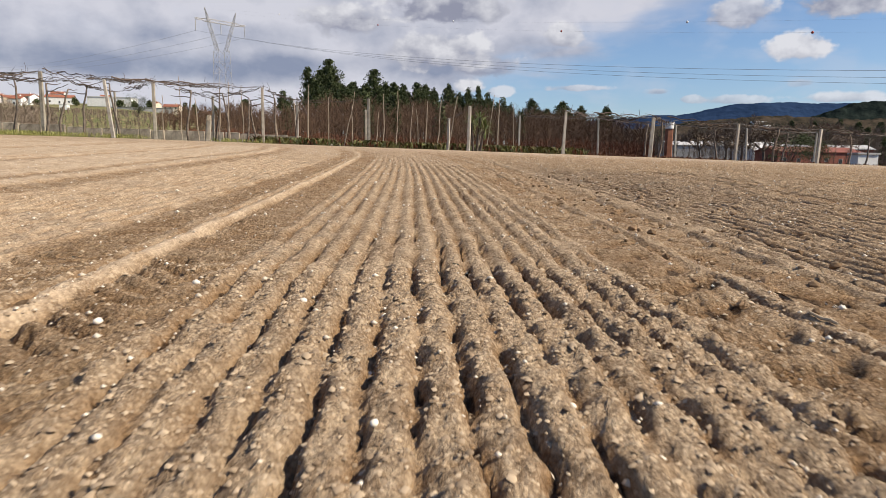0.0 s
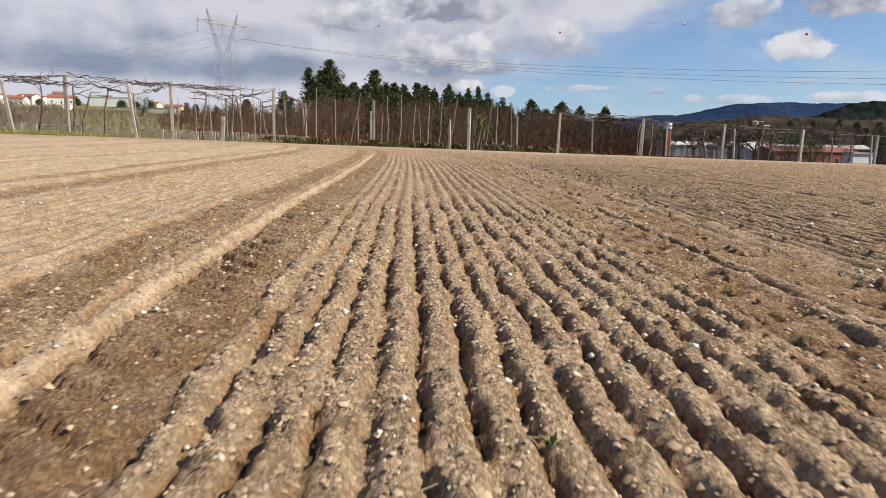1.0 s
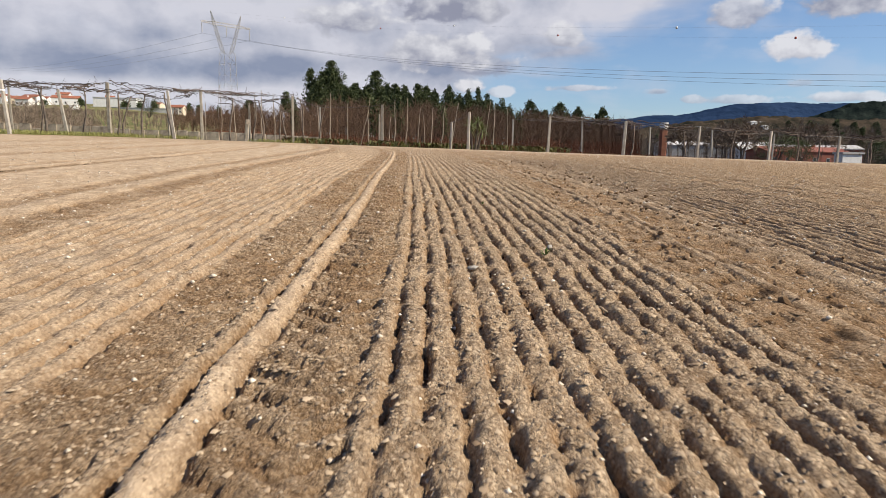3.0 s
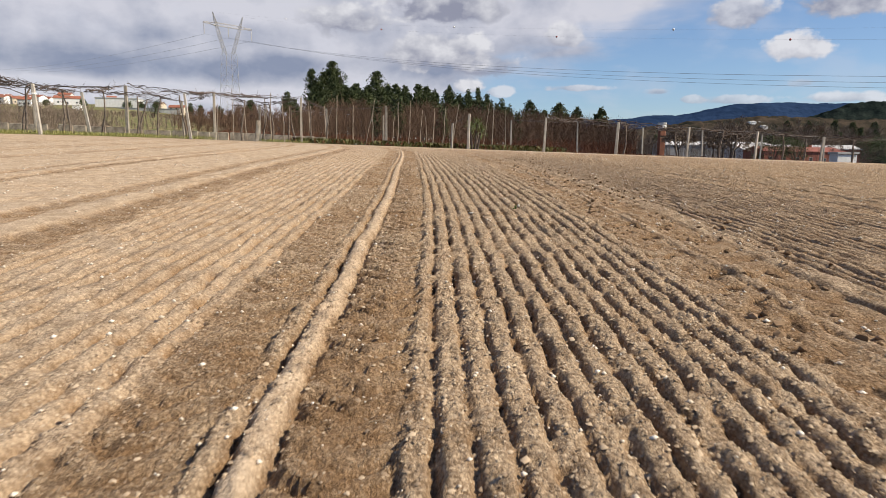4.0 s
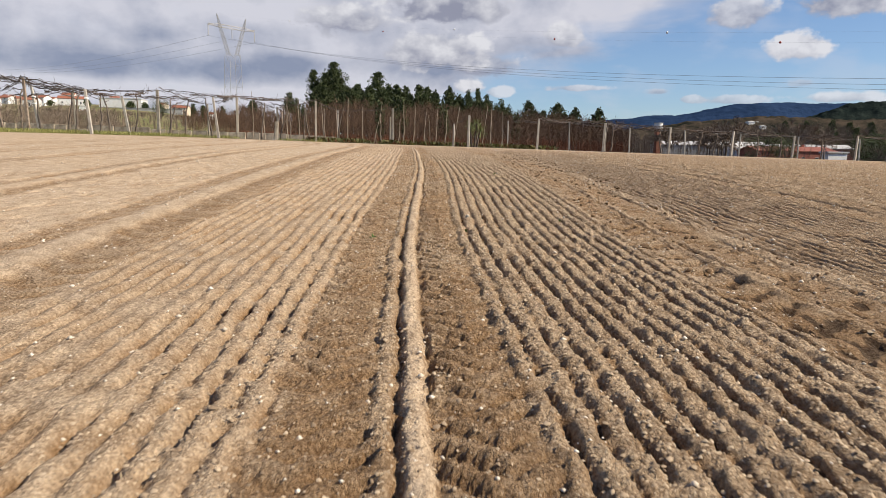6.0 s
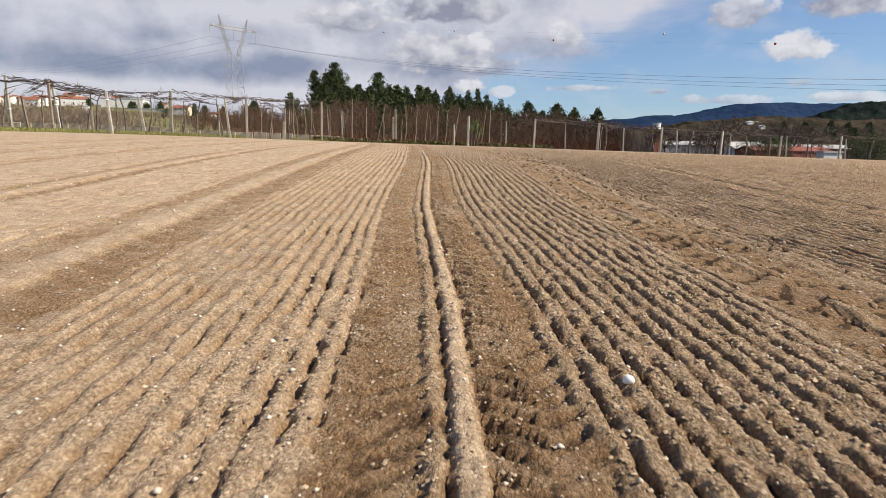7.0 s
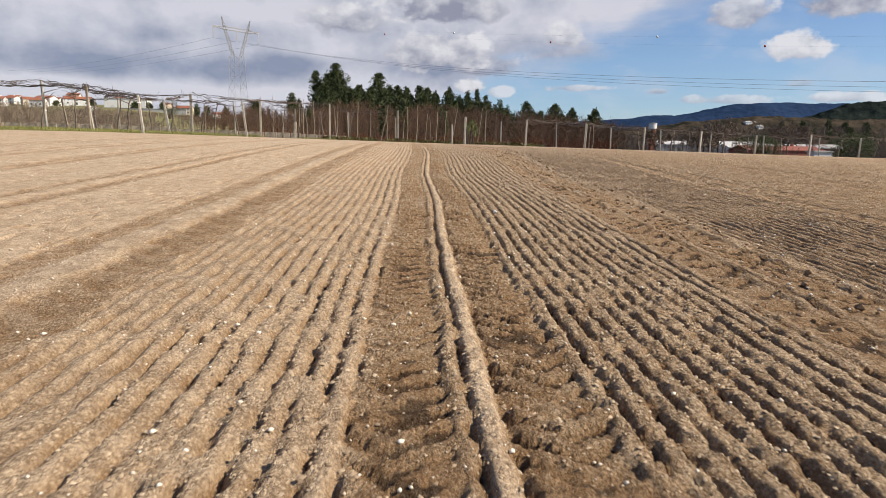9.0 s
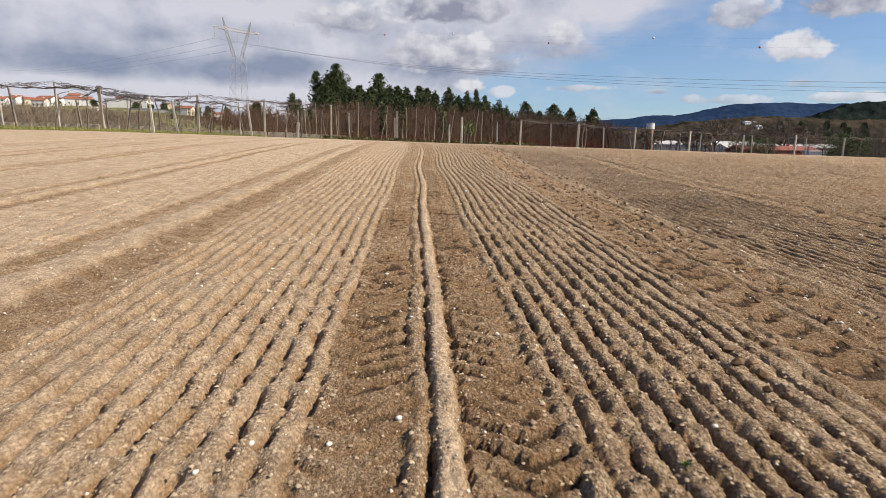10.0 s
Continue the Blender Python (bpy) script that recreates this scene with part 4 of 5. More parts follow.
# ---------------- woods ----------------
def evergreen(bearing, dist, rise, width, seed, label="tall dark evergreen tree standing over the wood", low=None, taper=0.55):
    """A tall eucalyptus or pine: trunk, limbs and a ragged pointed crown of many leaf sprays."""
    rng = random.Random(seed)
    x, y = bearing * dist, dist
    z = gz(x, y)
    top = 0.617 + rise * dist - z
    r = width / 1120 * dist / 2
    ob = thing("evergreen_tree", pose(x, y, z), label, "tree", "evergreens of the wood")
    lean = rng.uniform(-0.5, 0.5)
    b = Build().tube([(0, 0, -0.5), (lean * 0.4, 0, top * 0.5), (lean, 0, top * 0.96)], [r * 0.07 + 0.14, r * 0.05 + 0.09, 0.05], 6)
    crown = Build()
    base = top * (rng.uniform(0.46, 0.56) if low is None else low)
    spires = [(0.0, 0.0, 1.0, 0.95)]
    for k in range(1 + int(width / 18)):
        a = rng.uniform(0, 6.28)
        spires.append((math.cos(a) * r * 0.5, math.sin(a) * r * 0.4, rng.uniform(0.62, 0.86), rng.uniform(0.4, 0.6)))
    leaf = 0.36 + 0.0009 * dist
    for sx, sy, sh, sr in spires:
        hh = top * sh - base
        for k in range(int(60 + hh * r * sr * 2.6)):
            q = rng.random() ** 1.25
            env = r * sr * 1.3 * (1 - q) ** taper * (0.5 + 0.5 * min(1, q / 0.25)) * (1 + 0.16 * math.sin(11.0 * q + seed + sx))
            a, d = rng.uniform(0, 6.28), math.sqrt(rng.uniform(0.12, 1.0))
            cx, cy, cz = sx + lean * q + math.cos(a) * env * d, sy + math.sin(a) * env * d, base + hh * q
            if k % 2 == 0:
                core = (sx + lean * q + math.cos(a) * env * 0.35, sy + math.sin(a) * env * 0.35, cz - 0.6)
                e = Vector((rng.gauss(0, 0.6), rng.gauss(0, 0.6), 1.0)).normalized()
                ln = min(env * 1.1 + 0.4, leaf * 4)
                crown.blade(core, (core[0] + e.x * ln, core[1] + e.y * ln, core[2] + e.z * ln), ln * 0.4, (math.sin(a * 3), math.cos(a * 3), 0.2))
            if k % 9 == 0:
                b.tube([(sx * 0.6 + lean * q, sy * 0.6, cz - env * 0.5), (cx, cy, cz)], [0.10, 0.03], 4)
            for j in range(3):
                e = Vector((math.cos(a) * 0.7 + rng.gauss(0, 0.7), math.sin(a) * 0.7 + rng.gauss(0, 0.7), rng.gauss(0.25, 0.6))).normalized()
                s = e.cross(Vector((rng.gauss(0, 1), rng.gauss(0, 1), rng.gauss(0, 1)))).normalized()
                ln = leaf * rng.uniform(0.9, 1.9)
                o = (cx + rng.gauss(0, leaf * 0.5), cy + rng.gauss(0, leaf * 0.5), cz + rng.gauss(0, leaf * 0.5))
                crown.blade(o, (o[0] + e.x * ln, o[1] + e.y * ln, o[2] + e.z * ln), ln * 0.3, s)
    part("trunk", b, TRUNK, ob)
    part("crown", crown, LEAF, ob)


for k, (b, rise, w) in enumerate(((-0.307, 0.0842, 18), (-0.249, 0.0987, 16), (-0.238, 0.0904, 10), (-0.209, 0.1348, 22), (-0.178, 0.1462, 44), (-0.161, 0.1103, 22), (-0.140, 0.1131, 24), (-0.121, 0.1117, 20),
                                  (-0.1085, 0.133, 34), (-0.090, 0.1148, 16), (-0.078, 0.1141, 26), (-0.062, 0.1118, 20), (-0.0415, 0.1147, 22), (-0.0275, 0.1107, 24))):
    evergreen(b, 430 - 90 * (b + 0.31) / 0.3 + (k % 3) * 8, rise, w * 1.45, 500 + k)
for k, (b, rise, w) in enumerate(((0.007, 0.1129, 32), (0.038, 0.1066, 28), (0.053, 0.1102, 20), (0.066, 0.1011, 16), (0.091, 0.0955, 16), (0.104, 0.0855, 14), (0.137, 0.092, 38), (0.185, 0.0893, 42), (0.211, 0.0838, 24), (0.25, 0.0827, 36),
                                  (-0.20, 0.116, 34), (-0.15, 0.106, 32), (-0.125, 0.104, 30), (-0.10, 0.106, 34), (-0.065, 0.103, 34), (-0.035, 0.1, 30), (0.022, 0.1, 30), (0.075, 0.09, 26), (-0.085, 0.088, 44), (-0.012, 0.083, 34), (-0.135, 0.092, 30), (0.16, 0.078, 30))):
    evergreen(b, 330 - 60 * max(0, b) / 0.25 + (k % 3) * 7, rise, w * 1.4, 540 + k, taper=0.95)


for k, (b, d, rise, w) in enumerate(((-0.115, 120, 0.092, 16), (-0.08, 140, 0.098, 24), (-0.004, 115, 0.082, 16), (-0.245, 150, 0.083, 14), (0.12, 150, 0.075, 14))):
    evergreen(b, d, rise, w, 580 + k, "small dark evergreen among the bare trees", 0.25)
for k, (b, d, rise, w) in enumerate(((0.335, 560, 0.042, 12), (0.43, 560, 0.046, 14), (0.52, 560, 0.048, 16), (0.56, 480, 0.048, 18), (0.60, 520, 0.055, 20), (0.63, 450, 0.05, 22), (0.66, 520, 0.058, 20), (0.55, 360, 0.028, 16), (0.69, 400, 0.045, 20),
                                     (0.54, 740, 0.066, 22), (0.575, 690, 0.066, 26), (0.585, 600, 0.054, 22), (0.615, 720, 0.069, 26), (0.645, 660, 0.066, 28), (0.68, 620, 0.066, 28))):
    evergreen(b, d, rise, w, 600 + k, "dark evergreen on the valley slope", 0.1)
for k, (b, d, rise, w) in enumerate(((-0.50, 470, 0.080, 14), (-0.478, 480, 0.078, 12), (-0.455, 500, 0.081, 10), (-0.40, 520, 0.078, 10), (-0.385, 460, 0.076, 12), (-0.57, 480, 0.083, 10), (-0.63, 470, 0.08, 14), (-0.355, 500, 0.075, 10))):
    evergreen(b, d, rise, w, 640 + k, "small dark green tree between the village houses", 0.1)


for k in range(14):
    evergreen(-0.205 + 0.0145 * k + 0.004 * math.sin(7.0 * k), 345 + 9 * (k % 3), 0.108 + 0.005 * math.sin(5.0 * k) - 0.0006 * k, 42 + 6 * math.sin(3.0 * k), 660 + k, taper=0.8)
for k in range(7):
    evergreen(0.012 + 0.0145 * k, 320 + 7 * (k % 3), 0.101 - 0.0030 * k + 0.003 * math.sin(5.0 * k), 34 + 5 * math.sin(3.0 * k), 680 + k, taper=0.95)


def thicket(name, n, place, mat, label, seed, twigs=16, thick=0.05):
    """Bare young trees too many to count: stems and twigs."""
    rng = random.Random(seed)
    b = Build()
    for k in range(n):
        x, y, h = place(rng)
        z = gz(x, y)
        lean = rng.uniform(-0.08, 0.08) * h
        b.tube([(x, y, z - 0.3), (x + lean * 0.4, y, z + h * 0.5), (x + lean, y, z + h)], [thick * 1.3, thick, thick * 0.3], 3)
        for j in range(twigs):
            t = rng.uniform(0.15, 0.98)
            a, ln = rng.uniform(0, 6.28), h * rng.uniform(0.10, 0.30) * (1.15 - 0.7 * abs(t - 0.45))
            s = Vector((x + lean * t, y, z + h * t))
            e = s + Vector((math.cos(a) * ln * 0.75, math.sin(a) * ln * 0.75, ln * rng.uniform(0.4, 1.0)))
            b.tube([s, e], [thick * 0.8, thick * 0.35], 3)
    return tagged(new(name, b.mesh(name, mat)), label, "wood", kind="stuff")


def copse(b0, b1, d0, d1, rises):
    def place(rng):
        bb = rng.uniform(b0, b1)
        y = rng.uniform(d0, d1)
        x = bb * y
        top = float(np.interp(bb, [r[0] for r in rises], [r[1] for r in rises])) * y * (rng.uniform(0.70, 1.0) + 0.10 * float(bumps(np.array([bb * 45.0]), np.array([y / 40.0]), 1.0, 77)[0])) + 0.6
        return x, y, max(1.5, top - gz(x, y))
    return place


BROWN_TOPS = ((-0.8, 0.066), (-0.56, 0.058), (-0.45, 0.064), (-0.4, 0.073), (-0.3, 0.078), (-0.16, 0.086), (-0.02, 0.087), (0.1, 0.08), (0.19, 0.073), (0.25, 0.066), (0.31, 0.058), (0.45, 0.04))
thicket("bare_wood", 680, copse(-0.45, 0.29, 210, 300, BROWN_TOPS), TWIG, "dense red-brown bare winter wood behind the vines", 61, 46, 0.075)
thicket("dark_wood", 430, copse(-0.43, 0.29, 180, 215, tuple((a, r * 0.86) for a, r in BROWN_TOPS)), DARKTWIG, "dark leafless trees in the wood", 66, 34, 0.07)
thicket("bare_saplings", 800, copse(-0.455, 0.32, 100, 190, BROWN_TOPS), TWIG, "thin brown bare saplings at the wood's edge", 62, 30, 0.042)
thicket("hedge_scrub", 420, copse(-0.95, -0.60, 62, 100, ((-0.95, 0.09), (-0.7, 0.088), (-0.6, 0.068))), GREYTWIG, "grey-brown bare scrub beside the pergola", 63, 24, 0.04)
thicket("valley_scrub", 520, copse(0.27, 0.9, 200, 420, ((0.27, 0.055), (0.36, 0.036), (0.5, 0.034), (0.6, 0.03), (0.9, 0.04))), GREYTWIG, "grey-brown scrub in the valley", 64, 34, 0.05)
thicket("slope_wood", 620, copse(0.29, 0.8, 470, 760, ((0.29, 0.046), (0.38, 0.052), (0.46, 0.06), (0.55, 0.058), (0.8, 0.06))), GREYTWIG, "grey-brown bare trees on the valley slope", 67, 34, 0.16)
thicket("village_scrub", 420, copse(-0.66, -0.42, 115, 260, ((-0.66, 0.052), (-0.56, 0.043), (-0.5, 0.040), (-0.42, 0.046))), GREYTWIG, "brown bramble scrub below the village", 68, 26, 0.05)
thicket("undergrowth", 800, copse(-0.40, 0.33, 62, 100, tuple((a, 0.034) for a in (-0.5, 0.5))), BRACKEN, "rust-brown bracken under the wood", 65, 12, 0.045)


def bare_tree(x, y, h, r, seed):
    """A broad leafless tree with forking limbs."""
    rng = random.Random(seed)
    z = gz(x, y)
    ob = thing("bare_tree", pose(x, y, z), "broad leafless grey-brown tree in the valley", "tree", "bare trees of the valley")
    part("trunk", Build().tube([(0, 0, -0.4), (0.1, 0, h * 0.2), (0, 0.1, h * 0.38)], [h * 0.03, h * 0.024, h * 0.02], 6), TRUNK, ob)
    b = Build()

    def grow(p, d, ln, rad, depth):
        e = p + d * ln
        b.tube([p, p.lerp(e, 0.5) + Vector((rng.gauss(0, 0.05), rng.gauss(0, 0.05), 0.03)) * ln, e], [max(rad, 0.05), max(rad * 0.8, 0.05), max(rad * 0.55, 0.035)], 3)
        if depth == 0:
            return
        for k in range(3 if depth > 1 else 6):
            nd = (d + Vector((rng.gauss(0, 0.55), rng.gauss(0, 0.55), rng.gauss(0.05, 0.35)))).normalized()
            grow(p.lerp(e, rng.uniform(0.6, 1.0)), nd, ln * rng.uniform(0.6, 0.8), rad * 0.55, depth - 1)

    for k in range(6):
        a = k * 1.05 + rng.uniform(-0.3, 0.3)
        grow(Vector((0, 0, h * 0.3)), Vector((math.cos(a) * r / h * 1.5, math.sin(a) * r / h * 1.5, rng.uniform(0.6, 1.1))).normalized(), h * 0.27, h * 0.017, 4)
    part("branchwork", b, GREYTWIG, ob)


bare_tree(84, 190, 11, 6, 78)
bare_tree(64, 140, 8, 5, 79)
bare_tree(170, 280, 17, 12, 80)
bare_tree(146, 250, 21, 15, 71)
bare_tree(112, 240, 18, 8, 72)
bare_tree(98, 215, 13, 7, 73)
bare_tree(135, 300, 20, 12, 76)
bare_tree(205, 330, 20, 14, 77)
bare_tree(46, 92, 6.5, 4, 74)
bare_tree(40, 100, 6, 3, 75)


def bush(x, y, h, r, seed, mat=LEAF, label="dark green evergreen bush"):
    rng = random.Random(seed)
    z = gz(x, y)
    ob = thing("evergreen_bush", pose(x, y, z), label, "bush")
    st = Build()
    b = Build()
    for k in range(34):
        a, q = rng.uniform(0, 6.28), rng.uniform(0.2, 1.0)
        tip = Vector((math.cos(a) * r * math.sqrt(rng.random()), math.sin(a) * r * math.sqrt(rng.random()), h * q))
        st.tube([(0, 0, -0.1), tuple(tip * 0.5), tuple(tip)], [0.06, 0.04, 0.02], 4)
        for j in range(95):
            c = tip + Vector((rng.gauss(0, r * 0.2), rng.gauss(0, r * 0.2), rng.gauss(0, h * 0.1)))
            c.z = max(c.z, 0.05)
            d = Vector((rng.gauss(0, 1), rng.gauss(0, 1), rng.gauss(0.3, 0.7))).normalized() * r * rng.uniform(0.035, 0.085)
            b.blade(c, c + d, d.length * 0.4, (-d.y, d.x, 0.1))
    part("branchwork", st, TRUNK, ob)
    part("leaves", b, mat, ob)


bush(-95, 200, 6.0, 3.0, 81)
bush(95, 175, 7.0, 5.5, 82)
bush(88, 150, 5.0, 3.2, 83)
bush(120, 165, 7.5, 5.5, 84)
bush(72, 92, 4.8, 3.4, 85)


# ---------------- houses ----------------
def house(x, y, w, d, h, rz, wall, roof, label, pitch=0.32, storeys=2, cols=4, base=0.0, flat=False, windows=True):
    z = gz(x, y) + base
    ob = thing("house", pose(x, y, z, 0, 0, rz), label, "building", "buildings of the village")
    part("wall", Build().slab((-w / 2, -d / 2, -3), (w / 2, d / 2, h)), wall, ob)
    r = Build()
    o = 0.4 if w > 5 else 0.08
    if flat:
        r.slab((-w / 2 - o, -d / 2 - o, h), (w / 2 + o, d / 2 + o, h + min(0.5, h * 0.15)))
    else:
        t = h + d / 2 * pitch + 0.25
        for s, c in ((-1, 0.0), (1, 0.0)):
            i = len(r.v)
            r.v += [(-w / 2 - o, s * (d / 2 + o), h - 0.1), (w / 2 + o, s * (d / 2 + o), h - 0.1), (w / 2 + o, 0, t), (-w / 2 - o, 0, t),
                    (-w / 2 - o, s * (d / 2 + o), h + 0.15), (w / 2 + o, s * (d / 2 + o), h + 0.15), (w / 2 + o, 0, t + 0.25), (-w / 2 - o, 0, t + 0.25)]
            r.f += [tuple(i + q for q in f) for f in ((0, 1, 2, 3), (4, 5, 6, 7), (0, 1, 5, 4), (2, 3, 7, 6), (1, 2, 6, 5), (0, 3, 7, 4))]
        for s in (-1, 1):
            g = Build()
            i = 0
            g.v += [(s * w / 2, -d / 2, h), (s * w / 2, d / 2, h), (s * w / 2, 0, t - 0.05), (s * (w / 2 - 0.3), -d / 2, h), (s * (w / 2 - 0.3), d / 2, h), (s * (w / 2 - 0.3), 0, t - 0.05)]
            g.f += [(i, i + 1, i + 2), (i + 3, i + 5, i + 4), (i, i + 3, i + 4, i + 1), (i + 1, i + 4, i + 5, i + 2), (i + 2, i + 5, i + 3, i)]
            part("gable", g, wall, ob)
        part("chimney", Build().slab((w * 0.2, -0.4, t - 0.6), (w * 0.2 + 0.8, 0.4, t + 1.0)), wall, ob)
    part("roof", r, roof, ob)
    if windows:
        sh = h / storeys
        for s in range(storeys):
            for c in range(cols):
                cx = -w / 2 + w * (c + 0.5) / cols
                tall = 2.0 if (s == 0 and c % 3 == 1) else 1.3
                zz = s * sh + (0.1 if tall > 1.5 else 0.95)
                fr = part("window", Build().slab((cx - 0.65, -d / 2 - 0.06, zz), (cx + 0.65, -d / 2 - 0.004, zz + tall)), SHEET, ob)
                part("pane", Build().slab((cx - 0.55, -d / 2 - 0.09, zz + 0.1), (cx + 0.55, -d / 2 - 0.064, zz + tall - 0.1)), GLASS, fr)
    return ob


V_LABEL = "white village house with a terracotta tiled roof"
for x, y, w, d, h, rz, wall, roof, st, cols in (
        (-318, 500, 26, 13, 8.5, 20, PLASTER, TERRACOTTA, 2, 5), (-342, 505, 20, 12, 7.5, 10, PLASTER, TERRACOTTA, 2, 4), (-372, 520, 18, 12, 8, 35, CREAM, TERRACOTTA, 2, 4), (-398, 540, 22, 12, 9, 0, PLASTER, TERRACOTTA, 3, 4),
        (-355, 560, 24, 13, 13, 15, PLASTER, TERRACOTTA, 3, 5), (-325, 580, 18, 12, 11, 25, PLASTER, TERRACOTTA, 3, 4), (-200, 520, 24, 13, 7.5, 12, CREAM, TERRACOTTA, 2, 5), (-215, 560, 20, 12, 8, 0, PLASTER, TERRACOTTA, 2, 4),
        (-235, 590, 22, 12, 9, 20, PLASTER, TERRACOTTA, 2, 4), (-425, 585, 24, 12, 10, 10, PLASTER, TERRACOTTA, 3, 5), (-290, 600, 18, 12, 9, 0, CREAM, TERRACOTTA, 2, 4), (-160, 560, 18, 11, 7, 0, PLASTER, TERRACOTTA, 2, 4)):
    house(x + 22, y, w * (0.42 + 0.16 * (w % 3)), d * 0.7, h * 0.55, rz * 1.6 - 12, wall, roof, V_LABEL if wall is PLASTER else "cream village house with a terracotta tiled roof", 0.42, max(1, st - 1), max(2, cols - 2))
house(-212, 505, 12, 9, 5.0, 4, CREAM, TERRACOTTA, "cream village house with a terracotta tiled roof", 0.4, 2, 3)
house(-303, 470, 13, 9, 5.5, -8, PLASTER, TERRACOTTA, V_LABEL, 0.4, 2, 3)
house(-330, 455, 11, 9, 5.2, 14, PLASTER, TERRACOTTA, V_LABEL, 0.4, 2, 3)
house(-290, 440, 9, 8, 4.2, 4, PLASTER, TERRACOTTA, V_LABEL, 0.4, 1, 3)
house(-253, 495, 31, 16, 6.2, 8, PLASTER, SHEET, "long white flat-roofed warehouse above the green field", flat=True, windows=False)
house(-228, 470, 60, 2, 1.0, 8, GREYWALL, SHEET, "long grey retaining wall below the warehouse", flat=True, windows=False)
house(-176, 300, 3.4, 3.0, 2.0, 5, PLASTER, SHEET, "small white hut in the green field", flat=True, windows=False)
# the valley on the right
house(150, 350, 58, 26, 8.0, -6, GREYWALL, SHEET, "long pale factory hall with a sheet roof", 0.16, 1, 9)
house(150, 300, 22, 16, 5.5, 12, PLASTER, SHEET, "white shed with a pale curved roof", 0.3, 1, 4)
house(128, 225, 30, 14, 4.2, 4, REDPAINT, REDPAINT, "low red building with white windows", 0.2, 1, 6)
house(168, 285, 36, 18, 7.0, -12, REDPAINT, SHEET, "red shed with a pale roof", 0.18, 1, 5)
house(121.0, 184, 6.2, 3.6, 3.4, 6, PLASTER, SHEET, "small white block hut with a flat roof", flat=True, windows=False)
house(205, 420, 44, 20, 9.0, 5, GREYWALL, SHEET, "grey factory hall in the valley", 0.2, 1, 7)
house(240, 500, 40, 22, 11.0, -5, PLASTER, SHEET, "white workshop far down the valley", 0.2, 2, 6)
for x, y, w, h, rz in ((300, 640, 26, 9, 10), (345, 660, 20, 8, 0), (390, 700, 24, 9, -12), (330, 760, 20, 9, 20), (420, 640, 22, 8, 5)):
    house(x, y, w, 12, h, rz, PLASTER, TERRACOTTA, V_LABEL, 0.35, 2, 4)
for x, y, w, h, b in ((437, 905, 9, 4.5, 53), (453, 915, 6, 3.5, 55), (472, 925, 9, 3, 58), (490, 930, 6, 2.8, 59), (447, 890, 7, 2.6, 49)):
    house(x, y, w, 10, h, 5, PLASTER, SHEET, "white house high on the valley side", 0.2, 1, 3, b)


def water_tower(x, y):
    z = gz(x, y)
    ob = thing("water_tower", pose(x, y, z), "orange brick water tower with a white tank", "tower")
    part("shaft", Build().box(0, 0, -2, 2.7, 2.7, 13.4, 0.97, 0), BRICK, ob)
    t = part("tank", Build().tube([(0, 0, 11.4), (0, 0, 11.6), (0, 0, 13.9), (0, 0, 14.1)], [1.65, 1.75, 1.75, 1.6], 20), PLASTER, ob, "white rendered tank")
    part("rim", Build().tube([(0, 0, 13.9), (0, 0, 14.2)], [1.85, 1.85], 20), SHEET, t)


water_tower(92, 262)


# ---------------- pylon and power lines ----------------
def lattice_leg(b, p, q, w0, w1, n, r):
    """Four corner bars with cross bracing between two heights."""
    p, q = Vector(p), Vector(q)
    rings = []
    for k in range(n + 1):
        t = k / n
        c, w = p.lerp(q, t), w0 + (w1 - w0) * t
        rings.append([c + Vector((sx * w, sy * w, 0)) for sx, sy in ((-1, -1), (1, -1), (1, 1), (-1, 1))])
    for k in range(n):
        for j in range(4):
            a, c = rings[k], rings[k + 1]
            b.tube([a[j], c[j]], r, 4)
            b.tube([a[j], c[(j + 1) % 4]], r * 0.6, 3)
            b.tube([a[(j + 1) % 4], c[j]], r * 0.6, 3)
            b.tube([c[j], c[(j + 1) % 4]], r * 0.6, 3)


PYLON = Vector((-112.5, 330, 0))
PYLON.z = gz(PYLON.x, PYLON.y)
ARM = Vector((0.70, 0.714, 0))


def pylon(at, rz):
    ob = thing("electricity_pylon", Matrix.Translation(at) @ pose(0, 0, 0, 0, 0, rz), "tall galvanised lattice electricity pylon with two horns", "pylon")
    b = Build()
    lattice_leg(b, (0, 0, -1), (0, 0, 37), 4.1, 2.9, 7, 0.095)
    part("body", b, STEEL, ob)
    for s in (-1, 1):
        b = Build()
        lattice_leg(b, (s * 2.2, 0, 37), (s * 6.6, 0, 51), 0.75, 0.6, 5, 0.075)
        lattice_leg(b, (s * 6.6, 0, 51), (s * 8.2, 0, 56.7), 0.6, 0.1, 4, 0.07)
        part("horn", b, STEEL, ob)
    b = Build()
    for k in range(15):
        x0, x1 = -13.2 + k * 26.4 / 15, -13.2 + (k + 1) * 26.4 / 15
        e0, e1 = (0.3 if abs(x0) > 9 else 0.7), (0.3 if abs(x1) > 9 else 0.7)
        for sy in (-0.6, 0.6):
            b.tube([(x0, sy, 51 - e0), (x1, sy, 51 - e1)], 0.11, 4)
            b.tube([(x0, sy, 51 + e0), (x1, sy, 51 + e1)], 0.11, 4)
            b.tube([(x0, sy, 51 - e0), (x1, sy, 51 + e1)], 0.06, 3)
    part("crossarm", b, STEEL, ob)
    for x in (-13, 0, 13):
        part("insulator", Build().tube([(x, 0, 50.4), (x, 0, 49.8), (x, 0, 45.8), (x, 0, 45.3)], [0.10, 0.19, 0.19, 0.10], 6), STEEL, ob, "string of insulators")
    return ob


pylon(PYLON, 45.6)


